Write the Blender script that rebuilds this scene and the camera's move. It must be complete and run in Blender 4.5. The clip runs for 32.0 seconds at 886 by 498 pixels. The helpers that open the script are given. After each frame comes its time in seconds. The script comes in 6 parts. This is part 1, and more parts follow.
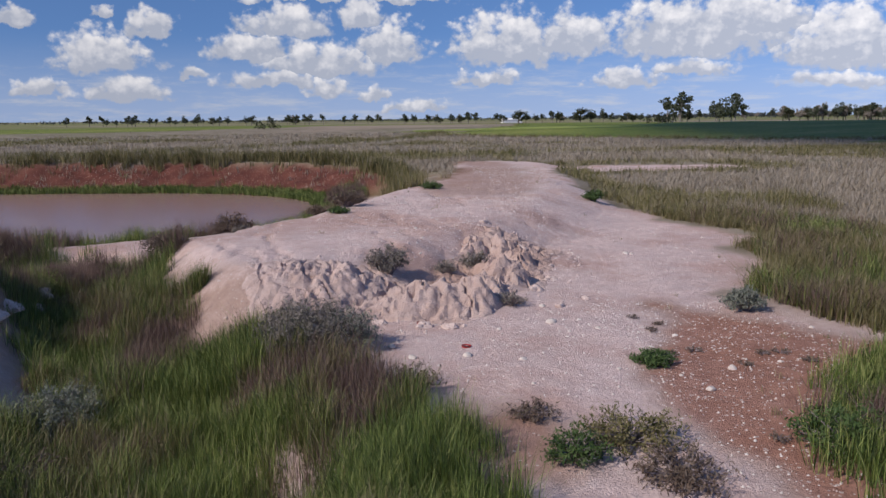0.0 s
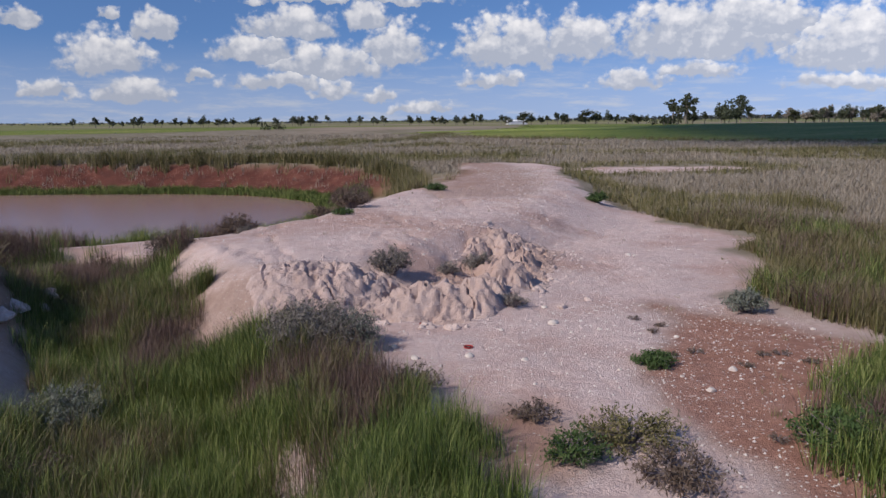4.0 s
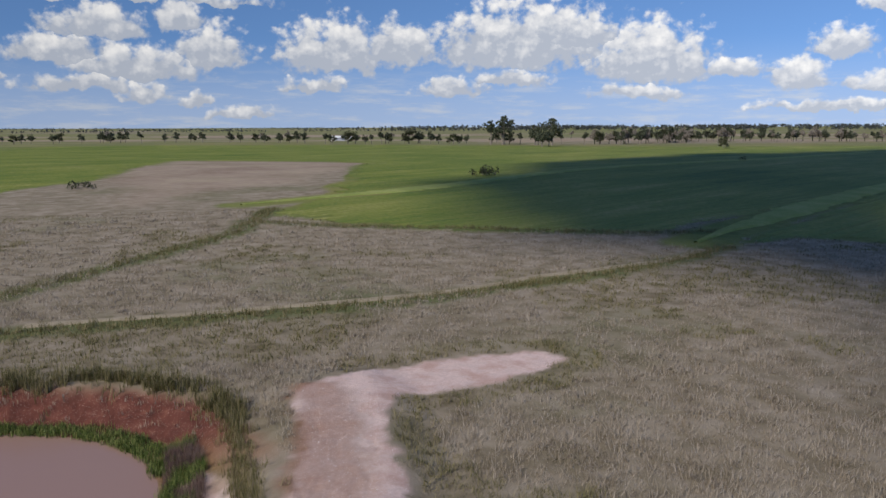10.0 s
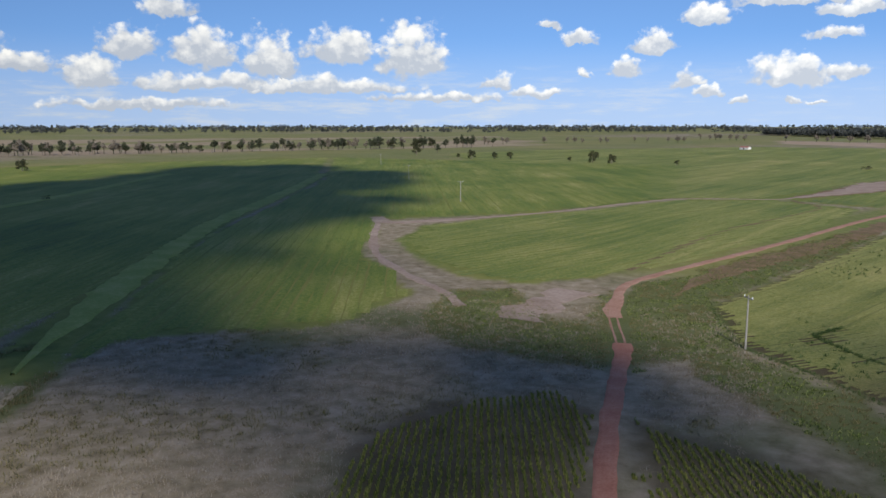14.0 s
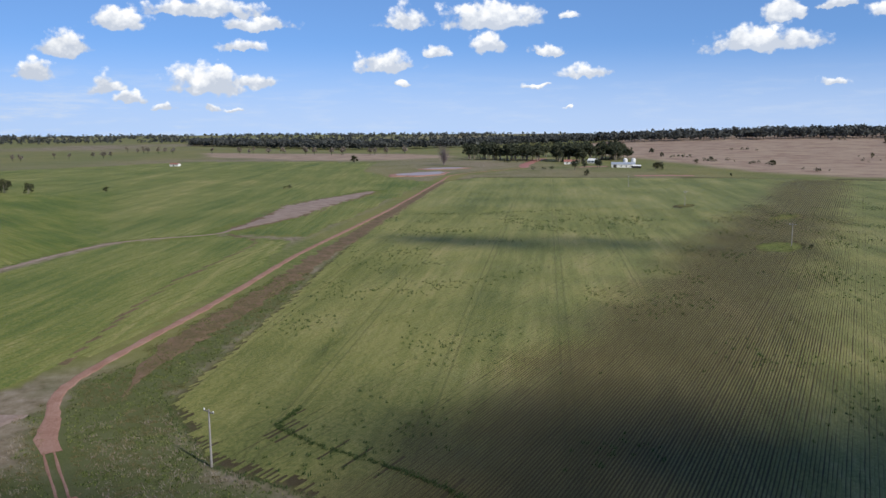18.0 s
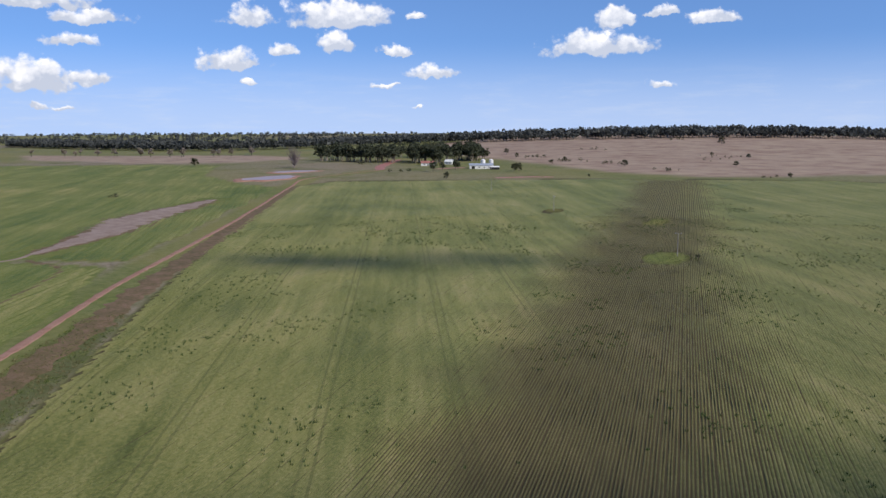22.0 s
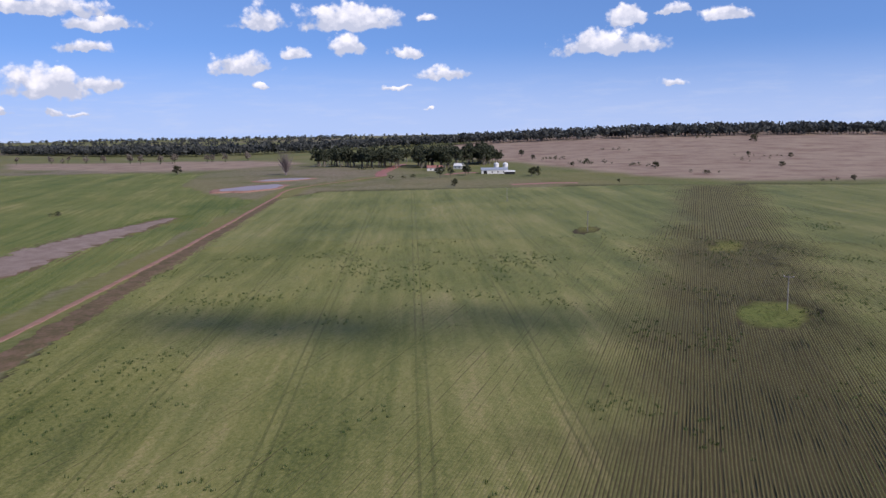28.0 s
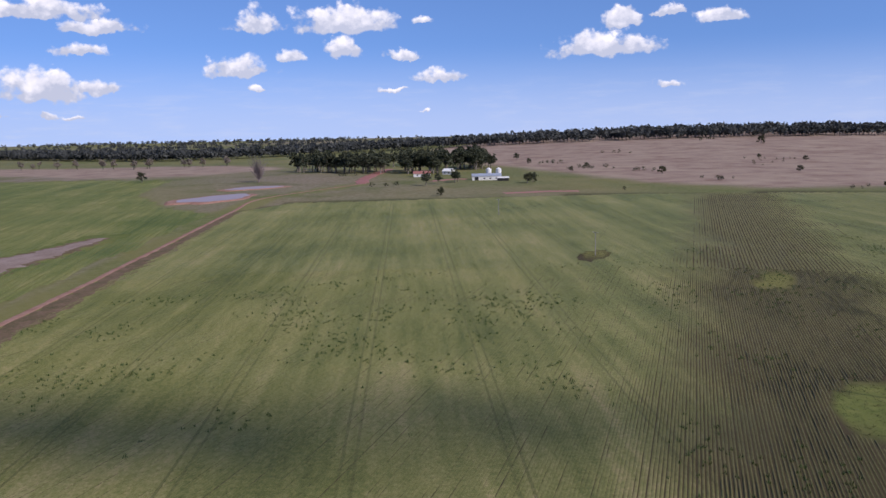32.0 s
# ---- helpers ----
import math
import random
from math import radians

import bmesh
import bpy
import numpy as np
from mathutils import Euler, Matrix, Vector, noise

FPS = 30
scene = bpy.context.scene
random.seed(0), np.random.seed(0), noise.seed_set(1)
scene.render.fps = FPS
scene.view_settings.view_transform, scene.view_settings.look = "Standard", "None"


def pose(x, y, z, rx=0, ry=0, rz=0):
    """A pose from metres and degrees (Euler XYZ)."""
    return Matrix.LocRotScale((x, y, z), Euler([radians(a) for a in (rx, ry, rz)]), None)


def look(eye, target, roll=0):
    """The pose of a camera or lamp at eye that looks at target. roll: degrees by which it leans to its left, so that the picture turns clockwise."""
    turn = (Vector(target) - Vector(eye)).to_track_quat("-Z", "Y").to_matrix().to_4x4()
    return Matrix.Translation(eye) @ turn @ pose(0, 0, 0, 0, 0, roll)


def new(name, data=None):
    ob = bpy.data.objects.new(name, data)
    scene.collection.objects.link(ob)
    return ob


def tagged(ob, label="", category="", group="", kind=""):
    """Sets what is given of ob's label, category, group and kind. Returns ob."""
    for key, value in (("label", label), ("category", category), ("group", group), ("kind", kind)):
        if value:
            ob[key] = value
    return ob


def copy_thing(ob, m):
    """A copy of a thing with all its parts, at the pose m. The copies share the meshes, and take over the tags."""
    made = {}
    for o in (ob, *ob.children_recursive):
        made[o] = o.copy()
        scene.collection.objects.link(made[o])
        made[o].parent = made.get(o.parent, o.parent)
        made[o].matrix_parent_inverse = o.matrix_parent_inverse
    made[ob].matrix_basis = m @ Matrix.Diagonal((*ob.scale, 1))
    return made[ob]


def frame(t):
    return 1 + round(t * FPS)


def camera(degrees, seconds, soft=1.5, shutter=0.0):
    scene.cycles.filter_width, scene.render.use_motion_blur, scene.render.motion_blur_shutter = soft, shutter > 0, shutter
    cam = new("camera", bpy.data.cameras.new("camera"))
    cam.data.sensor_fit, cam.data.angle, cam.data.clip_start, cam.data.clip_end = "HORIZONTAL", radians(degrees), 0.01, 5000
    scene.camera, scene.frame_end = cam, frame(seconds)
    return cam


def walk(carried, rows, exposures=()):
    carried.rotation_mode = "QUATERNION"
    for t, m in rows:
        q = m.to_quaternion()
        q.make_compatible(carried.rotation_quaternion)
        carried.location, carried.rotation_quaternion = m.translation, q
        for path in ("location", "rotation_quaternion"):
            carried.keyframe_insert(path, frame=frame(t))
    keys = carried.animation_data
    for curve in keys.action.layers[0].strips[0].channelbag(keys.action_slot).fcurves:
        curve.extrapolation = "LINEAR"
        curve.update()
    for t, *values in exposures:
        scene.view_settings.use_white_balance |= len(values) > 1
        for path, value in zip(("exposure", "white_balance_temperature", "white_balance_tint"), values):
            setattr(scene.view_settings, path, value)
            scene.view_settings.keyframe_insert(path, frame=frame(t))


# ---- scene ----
PATH = [  # seconds, eye, turn to the right, tilt down, lean
    (0, (0.000, -0.000, 3.486), -0.002, 9.430, -0.548),
    (0.5, (0.094, -0.026, 3.416), -0.091, 9.381, -0.604),
    (1, (0.212, -0.064, 3.364), -0.116, 9.467, -0.653),
    (1.5, (0.229, -0.060, 3.302), -0.145, 9.438, -0.527),
    (2, (0.134, -0.076, 3.323), -0.191, 9.372, -0.501),
    (2.5, (0.052, -0.060, 3.385), -0.243, 9.336, -0.562),
    (3, (-0.011, -0.067, 3.398), -0.281, 9.295, -0.542),
    (3.5, (-0.001, -0.072, 3.407), -0.323, 9.311, -0.528),
    (5.5, (0.133, -0.011, 4.439), -0.451, 9.335, -0.295),
    (6, (0.103, -0.062, 4.968), -0.458, 9.364, -0.304),
    (6.5, (0.074, -0.026, 5.582), -0.508, 9.332, -0.396),
    (7, (0.035, 0.020, 6.395), -0.562, 9.230, -0.404),
    (7.5, (0.047, 0.056, 7.801), -0.581, 9.150, -0.346),
    (8, (0.126, -0.022, 9.684), -0.310, 9.038, -0.309),
    (8.5, (0.206, -0.087, 11.454), 1.469, 8.979, -0.254),
    (9, (0.154, -0.132, 13.091), 4.731, 8.979, -0.207),
    (9.5, (0.082, -0.177, 14.794), 8.496, 9.007, -0.237),
    (10, (-0.049, -0.162, 16.464), 12.526, 8.955, -0.186),
    (10.5, (-0.128, -0.110, 18.165), 17.444, 8.896, -0.085),
    (11, (-0.233, -0.071, 19.999), 22.820, 8.839, -0.109),
    (11.5, (-0.354, -0.182, 22.012), 28.646, 8.809, -0.007),
    (12, (-0.479, -0.257, 24.112), 34.815, 8.794, -0.107),
    (12.5, (-0.451, -0.232, 26.236), 41.075, 8.907, -0.189),
    (13, (-0.168, -0.053, 28.423), 47.532, 9.030, -0.098),
    (13.5, (0.072, -0.024, 30.641), 54.138, 9.121, -0.068),
    (14, (0.298, -0.048, 32.841), 60.862, 9.189, -0.038),
    (14.5, (0.587, 0.241, 34.962), 67.664, 9.034, 0.108),
    (15, (1.297, 0.566, 37.070), 73.639, 8.898, 0.184),
    (15.5, (2.280, 0.808, 39.135), 79.736, 8.743, 0.292),
    (17.5, (13.772, 3.320, 44.571), 100.847, 8.794, -0.132),
    (18, (17.477, 3.202, 44.951), 101.171, 8.807, -0.280),
    (18.5, (21.614, 2.888, 45.311), 103.803, 8.802, -0.278),
    (19, (26.095, 2.528, 45.570), 106.743, 8.788, -0.326),
    (19.5, (30.846, 1.955, 45.894), 107.965, 8.786, -0.346),
    (20, (35.851, 1.101, 45.934), 108.646, 8.819, -0.308),
    (20.5, (41.095, 0.067, 45.946), 108.709, 8.843, -0.322),
    (21, (46.521, -1.251, 45.903), 109.888, 8.868, -0.341),
    (21.5, (52.249, -2.937, 45.872), 110.945, 8.876, -0.307),
    (22, (58.256, -4.929, 45.687), 112.096, 8.886, -0.255),
    (22.5, (64.421, -7.170, 45.485), 112.443, 8.866, -0.313),
    (23, (70.416, -9.771, 45.171), 112.293, 8.835, -0.480),
    (23.5, (76.249, -12.698, 44.774), 112.169, 8.826, -0.546),
    (24, (82.482, -15.646, 44.548), 112.035, 8.812, -0.589),
    (24.5, (89.239, -18.569, 44.590), 111.943, 8.813, -0.676),
    (25, (96.371, -21.440, 44.803), 111.824, 8.788, -0.716),
    (25.5, (103.534, -24.358, 45.115), 111.719, 8.783, -0.694),
    (27.5, (131.416, -37.303, 45.254), 111.033, 8.805, -0.976),
    (28, (137.941, -41.183, 44.907), 111.105, 8.780, -1.043),
    (28.5, (144.562, -45.226, 44.948), 111.201, 8.792, -1.009),
    (29, (151.654, -48.751, 44.789), 111.411, 8.818, -1.056),
    (29.5, (158.700, -52.250, 44.852), 111.663, 8.812, -1.023),
    (30, (165.807, -55.913, 45.144), 111.985, 8.823, -1.082),
    (30.5, (172.891, -59.603, 45.488), 111.856, 8.807, -1.144),
    (31, (179.893, -63.267, 45.538), 111.678, 8.779, -1.195),
    (31.5, (186.650, -67.055, 45.340), 111.513, 8.732, -1.204),
    (32, (193.445, -70.947, 45.107), 111.362, 8.638, -1.255),
]
cam = camera(59.70, 32.0)


def aim(eye, right, down, lean):
    """A pose from a compass turn to the right of +y, a tilt below level and a lean."""
    a, b = radians(right), radians(down)
    e = Vector(eye)
    return look(e, e + Vector((math.sin(a) * math.cos(b), math.cos(a) * math.cos(b), -math.sin(b))), lean)


walk(cam, [(t, aim(e, r, d, l)) for t, e, r, d, l in PATH],
     [(0, 0.03, 6450, 14), (7, 0.0, 6500, 12), (11, 0.0, 6650, 9), (15, 0.0, 6750, 7), (20, 0.0, 6550, 10), (23, -0.05, 6500, 13), (27, -0.10, 6400, 18), (32, -0.13, 6350, 21)])

# ---- light ----
SUN_TURN, SUN_HIGH = radians(237), radians(38)
SUN = Vector((math.sin(SUN_TURN) * math.cos(SUN_HIGH), math.cos(SUN_TURN) * math.cos(SUN_HIGH), math.sin(SUN_HIGH)))
world = bpy.data.worlds.new("sky")
scene.world = world
world.use_nodes = True
wt = world.node_tree
wt.nodes.clear()


def wmath(op, a, b=None, c=None):
    n = wt.nodes.new("ShaderNodeMath")
    n.operation = op
    for i, v in enumerate((a, b, c)):
        if v is None:
            continue
        if isinstance(v, (int, float)):
            n.inputs[i].default_value = v
        else:
            wt.links.new(v, n.inputs[i])
    return n.outputs[0]


sky = wt.nodes.new("ShaderNodeTexSky")
sky.sky_type = "NISHITA"
sky.sun_disc = False
sky.sun_elevation, sky.sun_rotation = SUN_HIGH, SUN_TURN
sky.air_density, sky.dust_density, sky.ozone_density = 1.0, 0.2, 3.0
# cumulus in the sky: compass turn, height of the base, half width and height, in degrees
CUMULUS = []
CUMULUS += [ (-23.1, 3.5, 3.0, 2.4), (-21.6, 1.6, 2.6, 1.4), (-23.0, 6.9, 0.7, 0.6), (-28.1, 6.5, 1.2, 1.2), (-17.5, 3.0, 0.9, 0.9), (-10.9, 6.1, 3.4, 1.8), (-13.3, 4.4, 3.4, 1.8), (-8.6, 3.4, 4.4, 2.2), (-3.7, 4.4, 2.6, 2.6), (-11.8, 2.5, 3.6, 1.1), (-8.4, 1.9, 1.4, 1.3), (-4.8, 1.6, 1.0, 0.8), (-19.9, 5.8, 1.6, 1.6), (-27.2, 1.8, 1.6, 1.0), (4.9, 4.1, 4.2, 3.4), (9.3, 4.6, 2.8, 2.8), (18.1, 4.5, 6.8, 4.0), (21.3, 5.5, 4.4, 2.8), (27.2, 3.4, 4.4, 3.6), (3.2, 2.6, 2.4, 1.0), (13.3, 2.4, 2.8, 1.1), (17.4, 3.0, 2.8, 1.0), (26.6, 2.0, 3.2, 1.0), (-7.2, 8.3, 7.2, 0.6) ]
CUMULUS += [ (-5.7, 6.8, 1.6, 1.6), (-1.9, 0.8, 2.4, 0.7), (33.0, 3.5, 2.4, 1.2), (39.3, 4.6, 1.8, 1.7), (44.1, 4.2, 2.1, 2.4), (41.9, 7.2, 1.8, 1.1), (48.6, 3.4, 2.0, 2.8), (53.5, 4.4, 2.5, 2.2), (58.7, 3.7, 2.6, 3.1), (36.8, 2.6, 2.0, 1.8), (44.1, 2.5, 4.8, 1.0), (52.3, 2.3, 6.0, 0.9), (64.7, 2.6, 1.4, 1.3), (68.5, 6.8, 1.1, 0.6), (70.5, 5.6, 1.6, 1.1), (75.8, 5.0, 1.6, 1.6), (73.7, 3.3, 1.4, 1.7), (71.0, 3.3, 0.7, 0.6), (60.4, 1.6, 5.2, 0.6), (67.5, 2.1, 2.4, 0.7), (40.0, 1.1, 6.0, 0.6), (79.3, 6.6, 2.0, 1.7), (84.4, 7.8, 4.8, 1.3), (88.2, 7.0, 2.8, 1.0) ]
CUMULUS += [ (87.1, 5.5, 1.9, 0.8), (98.6, 7.2, 1.9, 1.6), (104.8, 7.3, 4.4, 1.9), (110.2, 7.7, 0.8, 0.7), (104.5, 5.6, 1.4, 1.7), (100.8, 5.3, 1.0, 0.9), (108.9, 5.4, 1.4, 0.6), (97.2, 4.2, 2.8, 1.4), (98.3, 3.1, 0.6, 0.4), (84.6, 2.7, 3.0, 2.1), (88.0, 3.1, 1.6, 1.1), (111.4, 3.7, 2.4, 0.9), (108.1, 3.0, 1.1, 0.3), (124.4, 7.1, 1.7, 1.3), (127.6, 7.5, 1.4, 0.7), (130.9, 7.1, 1.8, 1.0), (123.3, 5.2, 4.2, 1.8), (127.6, 2.8, 1.1, 0.5), (77.9, 2.6, 1.4, 1.3), (81.6, 1.3, 1.0, 0.5), (84.7, 1.5, 1.0, 0.4), (110.3, 1.6, 0.3, 0.3), (79.6, 1.9, 1.2, 0.9), (86.5, 1.4, 1.0, 0.3) ]


def wvec(op, a, b=None):
    n = wt.nodes.new("ShaderNodeVectorMath")
    n.operation = op
    for i, v in enumerate((a, b)):
        if v is None:
            continue
        if isinstance(v, tuple):
            n.inputs[i].default_value = v
        else:
            wt.links.new(v, n.inputs[i])
    return n.outputs["Value" if op == "LENGTH" else "Vector"]


def wnoise(vector, scale, detail, rough):
    n = wt.nodes.new("ShaderNodeTexNoise")
    n.inputs["Scale"].default_value, n.inputs["Detail"].default_value, n.inputs["Roughness"].default_value = scale, detail, rough
    wt.links.new(vector, n.inputs["Vector"])
    return n


def wmap(v, a, b, c, d, kind="SMOOTHSTEP"):
    n = wt.nodes.new("ShaderNodeMapRange")
    n.interpolation_type = kind
    wt.links.new(v, n.inputs["Value"])
    for k, x in zip(("From Min", "From Max", "To Min", "To Max"), (a, b, c, d)):
        n.inputs[k].default_value = x
    return n.outputs[0]


def wmix(fac, a, b):
    n = wt.nodes.new("ShaderNodeMix")
    n.data_type = "RGBA"
    for s, v in ((n.inputs[0], fac), (n.inputs[6], a), (n.inputs[7], b)):
        if isinstance(v, (int, float)):
            s.default_value = v
        elif isinstance(v, tuple):
            s.default_value = (*v, 1)
        else:
            wt.links.new(v, s)
    return n.outputs[2]


way = wt.nodes.new("ShaderNodeTexCoord").outputs["Generated"]
# thick air near the ground: the sky low down keeps the blue of a little higher up
lift = wvec("NORMALIZE", wvec("ADD", way, (0, 0, 0.16)))
wt.links.new(lift, sky.inputs["Vector"])
sep = wt.nodes.new("ShaderNodeSeparateXYZ")
wt.links.new(way, sep.inputs[0])
turn_ = wmath("MULTIPLY", wmath("ARCTAN2", sep.outputs[0], sep.outputs[1]), 57.29578)
high_ = wmath("MULTIPLY", wmath("ARCSINE", sep.outputs[2]), 57.29578)
join = wt.nodes.new("ShaderNodeCombineXYZ")
wt.links.new(turn_, join.inputs[0])
wt.links.new(high_, join.inputs[1])
at = join.outputs[0]
stir = wvec("SUBTRACT", wnoise(at, 0.6, 5, 0.55).outputs["Color"], (0.5, 0.5, 0.5))
puff = wvec("ADD", at, wvec("MULTIPLY", stir, (2.8, 1.7, 0)))
near_ = rise_ = None
for ct, ch, cw, cv in CUMULUS:
    cw, cv = (1.12 if ct < 62 else 0.92) * cw, (1.0 if ct < 62 else 0.80) * cv
    here = puff
    if near_ is not None:  # one cloud after another
        chain = wt.nodes.new("ShaderNodeVectorMath")
        chain.operation = "MULTIPLY_ADD"
        wt.links.new(near_, chain.inputs[0])
        chain.inputs[1].default_value = (1e-7, 1e-7, 0)
        wt.links.new(puff, chain.inputs[2])
        here = chain.outputs[0]
    raw = wvec("MULTIPLY", wvec("SUBTRACT", here, (ct, ch + 0.18 * cv, 0)), (1 / cw, 1 / cv, 0))
    v = wvec("LENGTH", wvec("MAXIMUM", raw, wvec("MULTIPLY", raw, (-1, -3.2, 0))))
    up_ = wt.nodes.new("ShaderNodeSeparateXYZ")
    wt.links.new(raw, up_.inputs[0])
    if near_ is None:
        near_, rise_ = v, up_.outputs[1]
    else:
        pick = wt.nodes.new("ShaderNodeMix")
        wt.links.new(wmath("LESS_THAN", v, near_), pick.inputs[0])
        wt.links.new(rise_, pick.inputs[2])
        wt.links.new(up_.outputs[1], pick.inputs[3])
        rise_ = pick.outputs[0]
        near_ = wmath("MINIMUM", near_, v)
grain = wnoise(at, 0.85, 7, 0.6).outputs["Fac"]
# round heads of the puffs, large and small
heads = wt.nodes.new("ShaderNodeTexVoronoi")
heads.inputs["Scale"].default_value, heads.inputs["Detail"].default_value, heads.inputs["Roughness"].default_value = 0.9, 2.0, 0.55
wt.links.new(wvec("ADD", wvec("MULTIPLY", at, (1, 1.25, 0)), wvec("MULTIPLY", stir, (0.8, 0.8, 0))), heads.inputs["Vector"])
head = wmath("SUBTRACT", 0.42, heads.outputs["Distance"])
body = wmath("SUBTRACT", near_, wmath("MULTIPLY_ADD", wmath("SUBTRACT", grain, 0.5), 1.15, wmath("MULTIPLY", head, 0.42)))
cover = wmap(body, 1.30, 0.84, 0.0, 1.0)
# lit heads over shaded flat bases
lump_ = wnoise(at, 0.9, 5, 0.55).outputs["Fac"]
shift = wnoise(wvec("ADD", at, (0.25, -0.35, 0)), 0.9, 5, 0.55).outputs["Fac"]
relief = wmap(wmath("SUBTRACT", shift, lump_), -0.16, 0.16, -0.5, 0.5, "LINEAR")
lit = wmath("ADD", wmath("MULTIPLY_ADD", relief, 0.40, wmath("MULTIPLY", head, 0.55)), wmap(wmath("MULTIPLY_ADD", wmath("SUBTRACT", grain, 0.5), 1.1, rise_), -0.45, 0.85, 0.0, 1.0))
lit = wmap(lit, 0.0, 1.05, 0.0, 1.0, "LINEAR")
cloud = wmix(lit, (5.5, 6.1, 7.3), (11.2, 11.2, 11.3))
# broken cloud over the rest of the sky
wide = wmap(wnoise(wvec("MULTIPLY", way, (1, 1, 2.2)), 2.6, 6, 0.6).outputs["Fac"], 0.54, 0.68, 0.0, 0.6)
rest = wmath("MULTIPLY", wide, wmap(high_, 11.0, 16.0, 0.0, 1.0))
streaks = wmath("MULTIPLY", wmap(wnoise(wvec("MULTIPLY", at, (0.12, 0.75, 0)), 1.6, 6, 0.65).outputs["Fac"], 0.46, 0.70, 0.0, 0.62), wmap(high_, 5.0, 1.8, 0.0, 1.0))
streaks = wmath("MULTIPLY", streaks, wmap(turn_, 60, 95, 1.0, 0.25))
tone = wt.nodes.new("ShaderNodeMix")
tone.data_type, tone.blend_type = "RGBA", "MULTIPLY"
tone.inputs[0].default_value = 1.0
tone.inputs[7].default_value = (0.93, 1.17, 1.50, 1)
wt.links.new(sky.outputs[0], tone.inputs[6])
clear = wmix(wmap(high_, 6.5, 0.0, 0.0, 0.72), tone.outputs[2], (5.0, 6.1, 8.5))
full = wmix(wmath("MAXIMUM", rest, streaks), clear, (7.2, 7.6, 8.2))
full = wmix(cover, full, cloud)
back = wt.nodes.new("ShaderNodeBackground")
back.inputs["Strength"].default_value = 0.10
wout = wt.nodes.new("ShaderNodeOutputWorld")
dim = wt.nodes.new("ShaderNodeMix")
dim.data_type, dim.blend_type = "RGBA", "MULTIPLY"
dim.inputs[0].default_value = 1.0
wt.links.new(full, dim.inputs[6])
wt.links.new(wmap(turn_, -40, 110, 0.66, 1.10), dim.inputs[7])
wt.links.new(dim.outputs[2], back.inputs[0])
wt.links.new(back.outputs[0], wout.inputs[0])
sun = new("sun", bpy.data.lights.new("sun", "SUN"))
sun.data.energy, sun.data.angle, sun.data.color = 4.1, radians(0.53), (1.0, 0.95, 0.88)
sun.matrix_world = look((0, 0, 0), tuple(-SUN))

# ---- tools ----
rng = np.random.default_rng(7)


def lattice(ix, iy, s):
    n = (ix.astype(np.int64) * 374761393 + iy.astype(np.int64) * 668265263 + s * 1442695041) & 0x7FFFFFFF
    n = ((n ^ (n >> 13)) * 1274126177) & 0x7FFFFFFF
    n = ((n ^ (n >> 15)) * 668265263) & 0x7FFFFFFF
    return ((n ^ (n >> 16)) & 0xFFFF) / 65535.0


def vnoise(x, y, s=0):
    """Smooth value noise from 0 to 1 with a cell of one metre."""
    ix, iy = np.floor(x), np.floor(y)
    fx, fy = x - ix, y - iy
    fx, fy = fx * fx * (3 - 2 * fx), fy * fy * (3 - 2 * fy)
    a, b = lattice(ix, iy, s), lattice(ix + 1, iy, s)
    c, d = lattice(ix, iy + 1, s), lattice(ix + 1, iy + 1, s)
    return (a * (1 - fx) + b * fx) * (1 - fy) + (c * (1 - fx) + d * fx) * fy


def fbm(x, y, octaves=4, s=0):
    out, amp, total = 0.0, 1.0, 0.0
    for k in range(octaves):
        out = out + amp * vnoise(x * 2.03**k + 17.3 * k, y * 2.03**k - 9.1 * k, s + k)
        total += amp
        amp *= 0.5
    return out / total


def smooth(a, b, v):
    t = np.clip((v - a) / (b - a), 0, 1)
    return t * t * (3 - 2 * t)


def hump(x, y, cx, cy, sx, sy, a):
    return a * np.exp(-(((x - cx) / sx) ** 2) / 2 - ((y - cy) / sy) ** 2 / 2)


def line_far(x, y, pts):
    """Distance to a polyline."""
    best = np.full(np.shape(x), 1e9)
    for (ax, ay), (bx, by) in zip(pts[:-1], pts[1:]):
        dx, dy = bx - ax, by - ay
        t = np.clip(((x - ax) * dx + (y - ay) * dy) / (dx * dx + dy * dy), 0, 1)
        best = np.minimum(best, np.hypot(x - ax - t * dx, y - ay - t * dy))
    return best


def inside(x, y, pts):
    """Signed distance to a polygon, positive within."""
    far = line_far(x, y, list(pts) + [pts[0]])
    odd = np.zeros(np.shape(x), bool)
    for (ax, ay), (bx, by) in zip(pts, list(pts[1:]) + [pts[0]]):
        if ay != by:
            odd ^= ((ay > y) != (by > y)) & (x < (bx - ax) * (y - ay) / (by - ay) + ax)
    return np.where(odd, far, -far)


# ---- the lie of the land ----
WATER = -0.6
BANK = [(-3.6, 14.2), (-1.2, 18.5), (1.5, 27), (3, 38), (3.5, 46)]
SPUR = [(3.5, 46), (10, 48.3), (17.5, 49.3)]
GULLY = [(-8.6, 16.0), (-6.4, 14.0), (-4.7, 10.8), (-3.9, 8.6), (-2.6, 6.0)]
RIDGE = [(-2.2, 12.1), (-1.3, 12.3), (0.0, 12.3), (0.9, 13.8), (1.6, 17.0)]


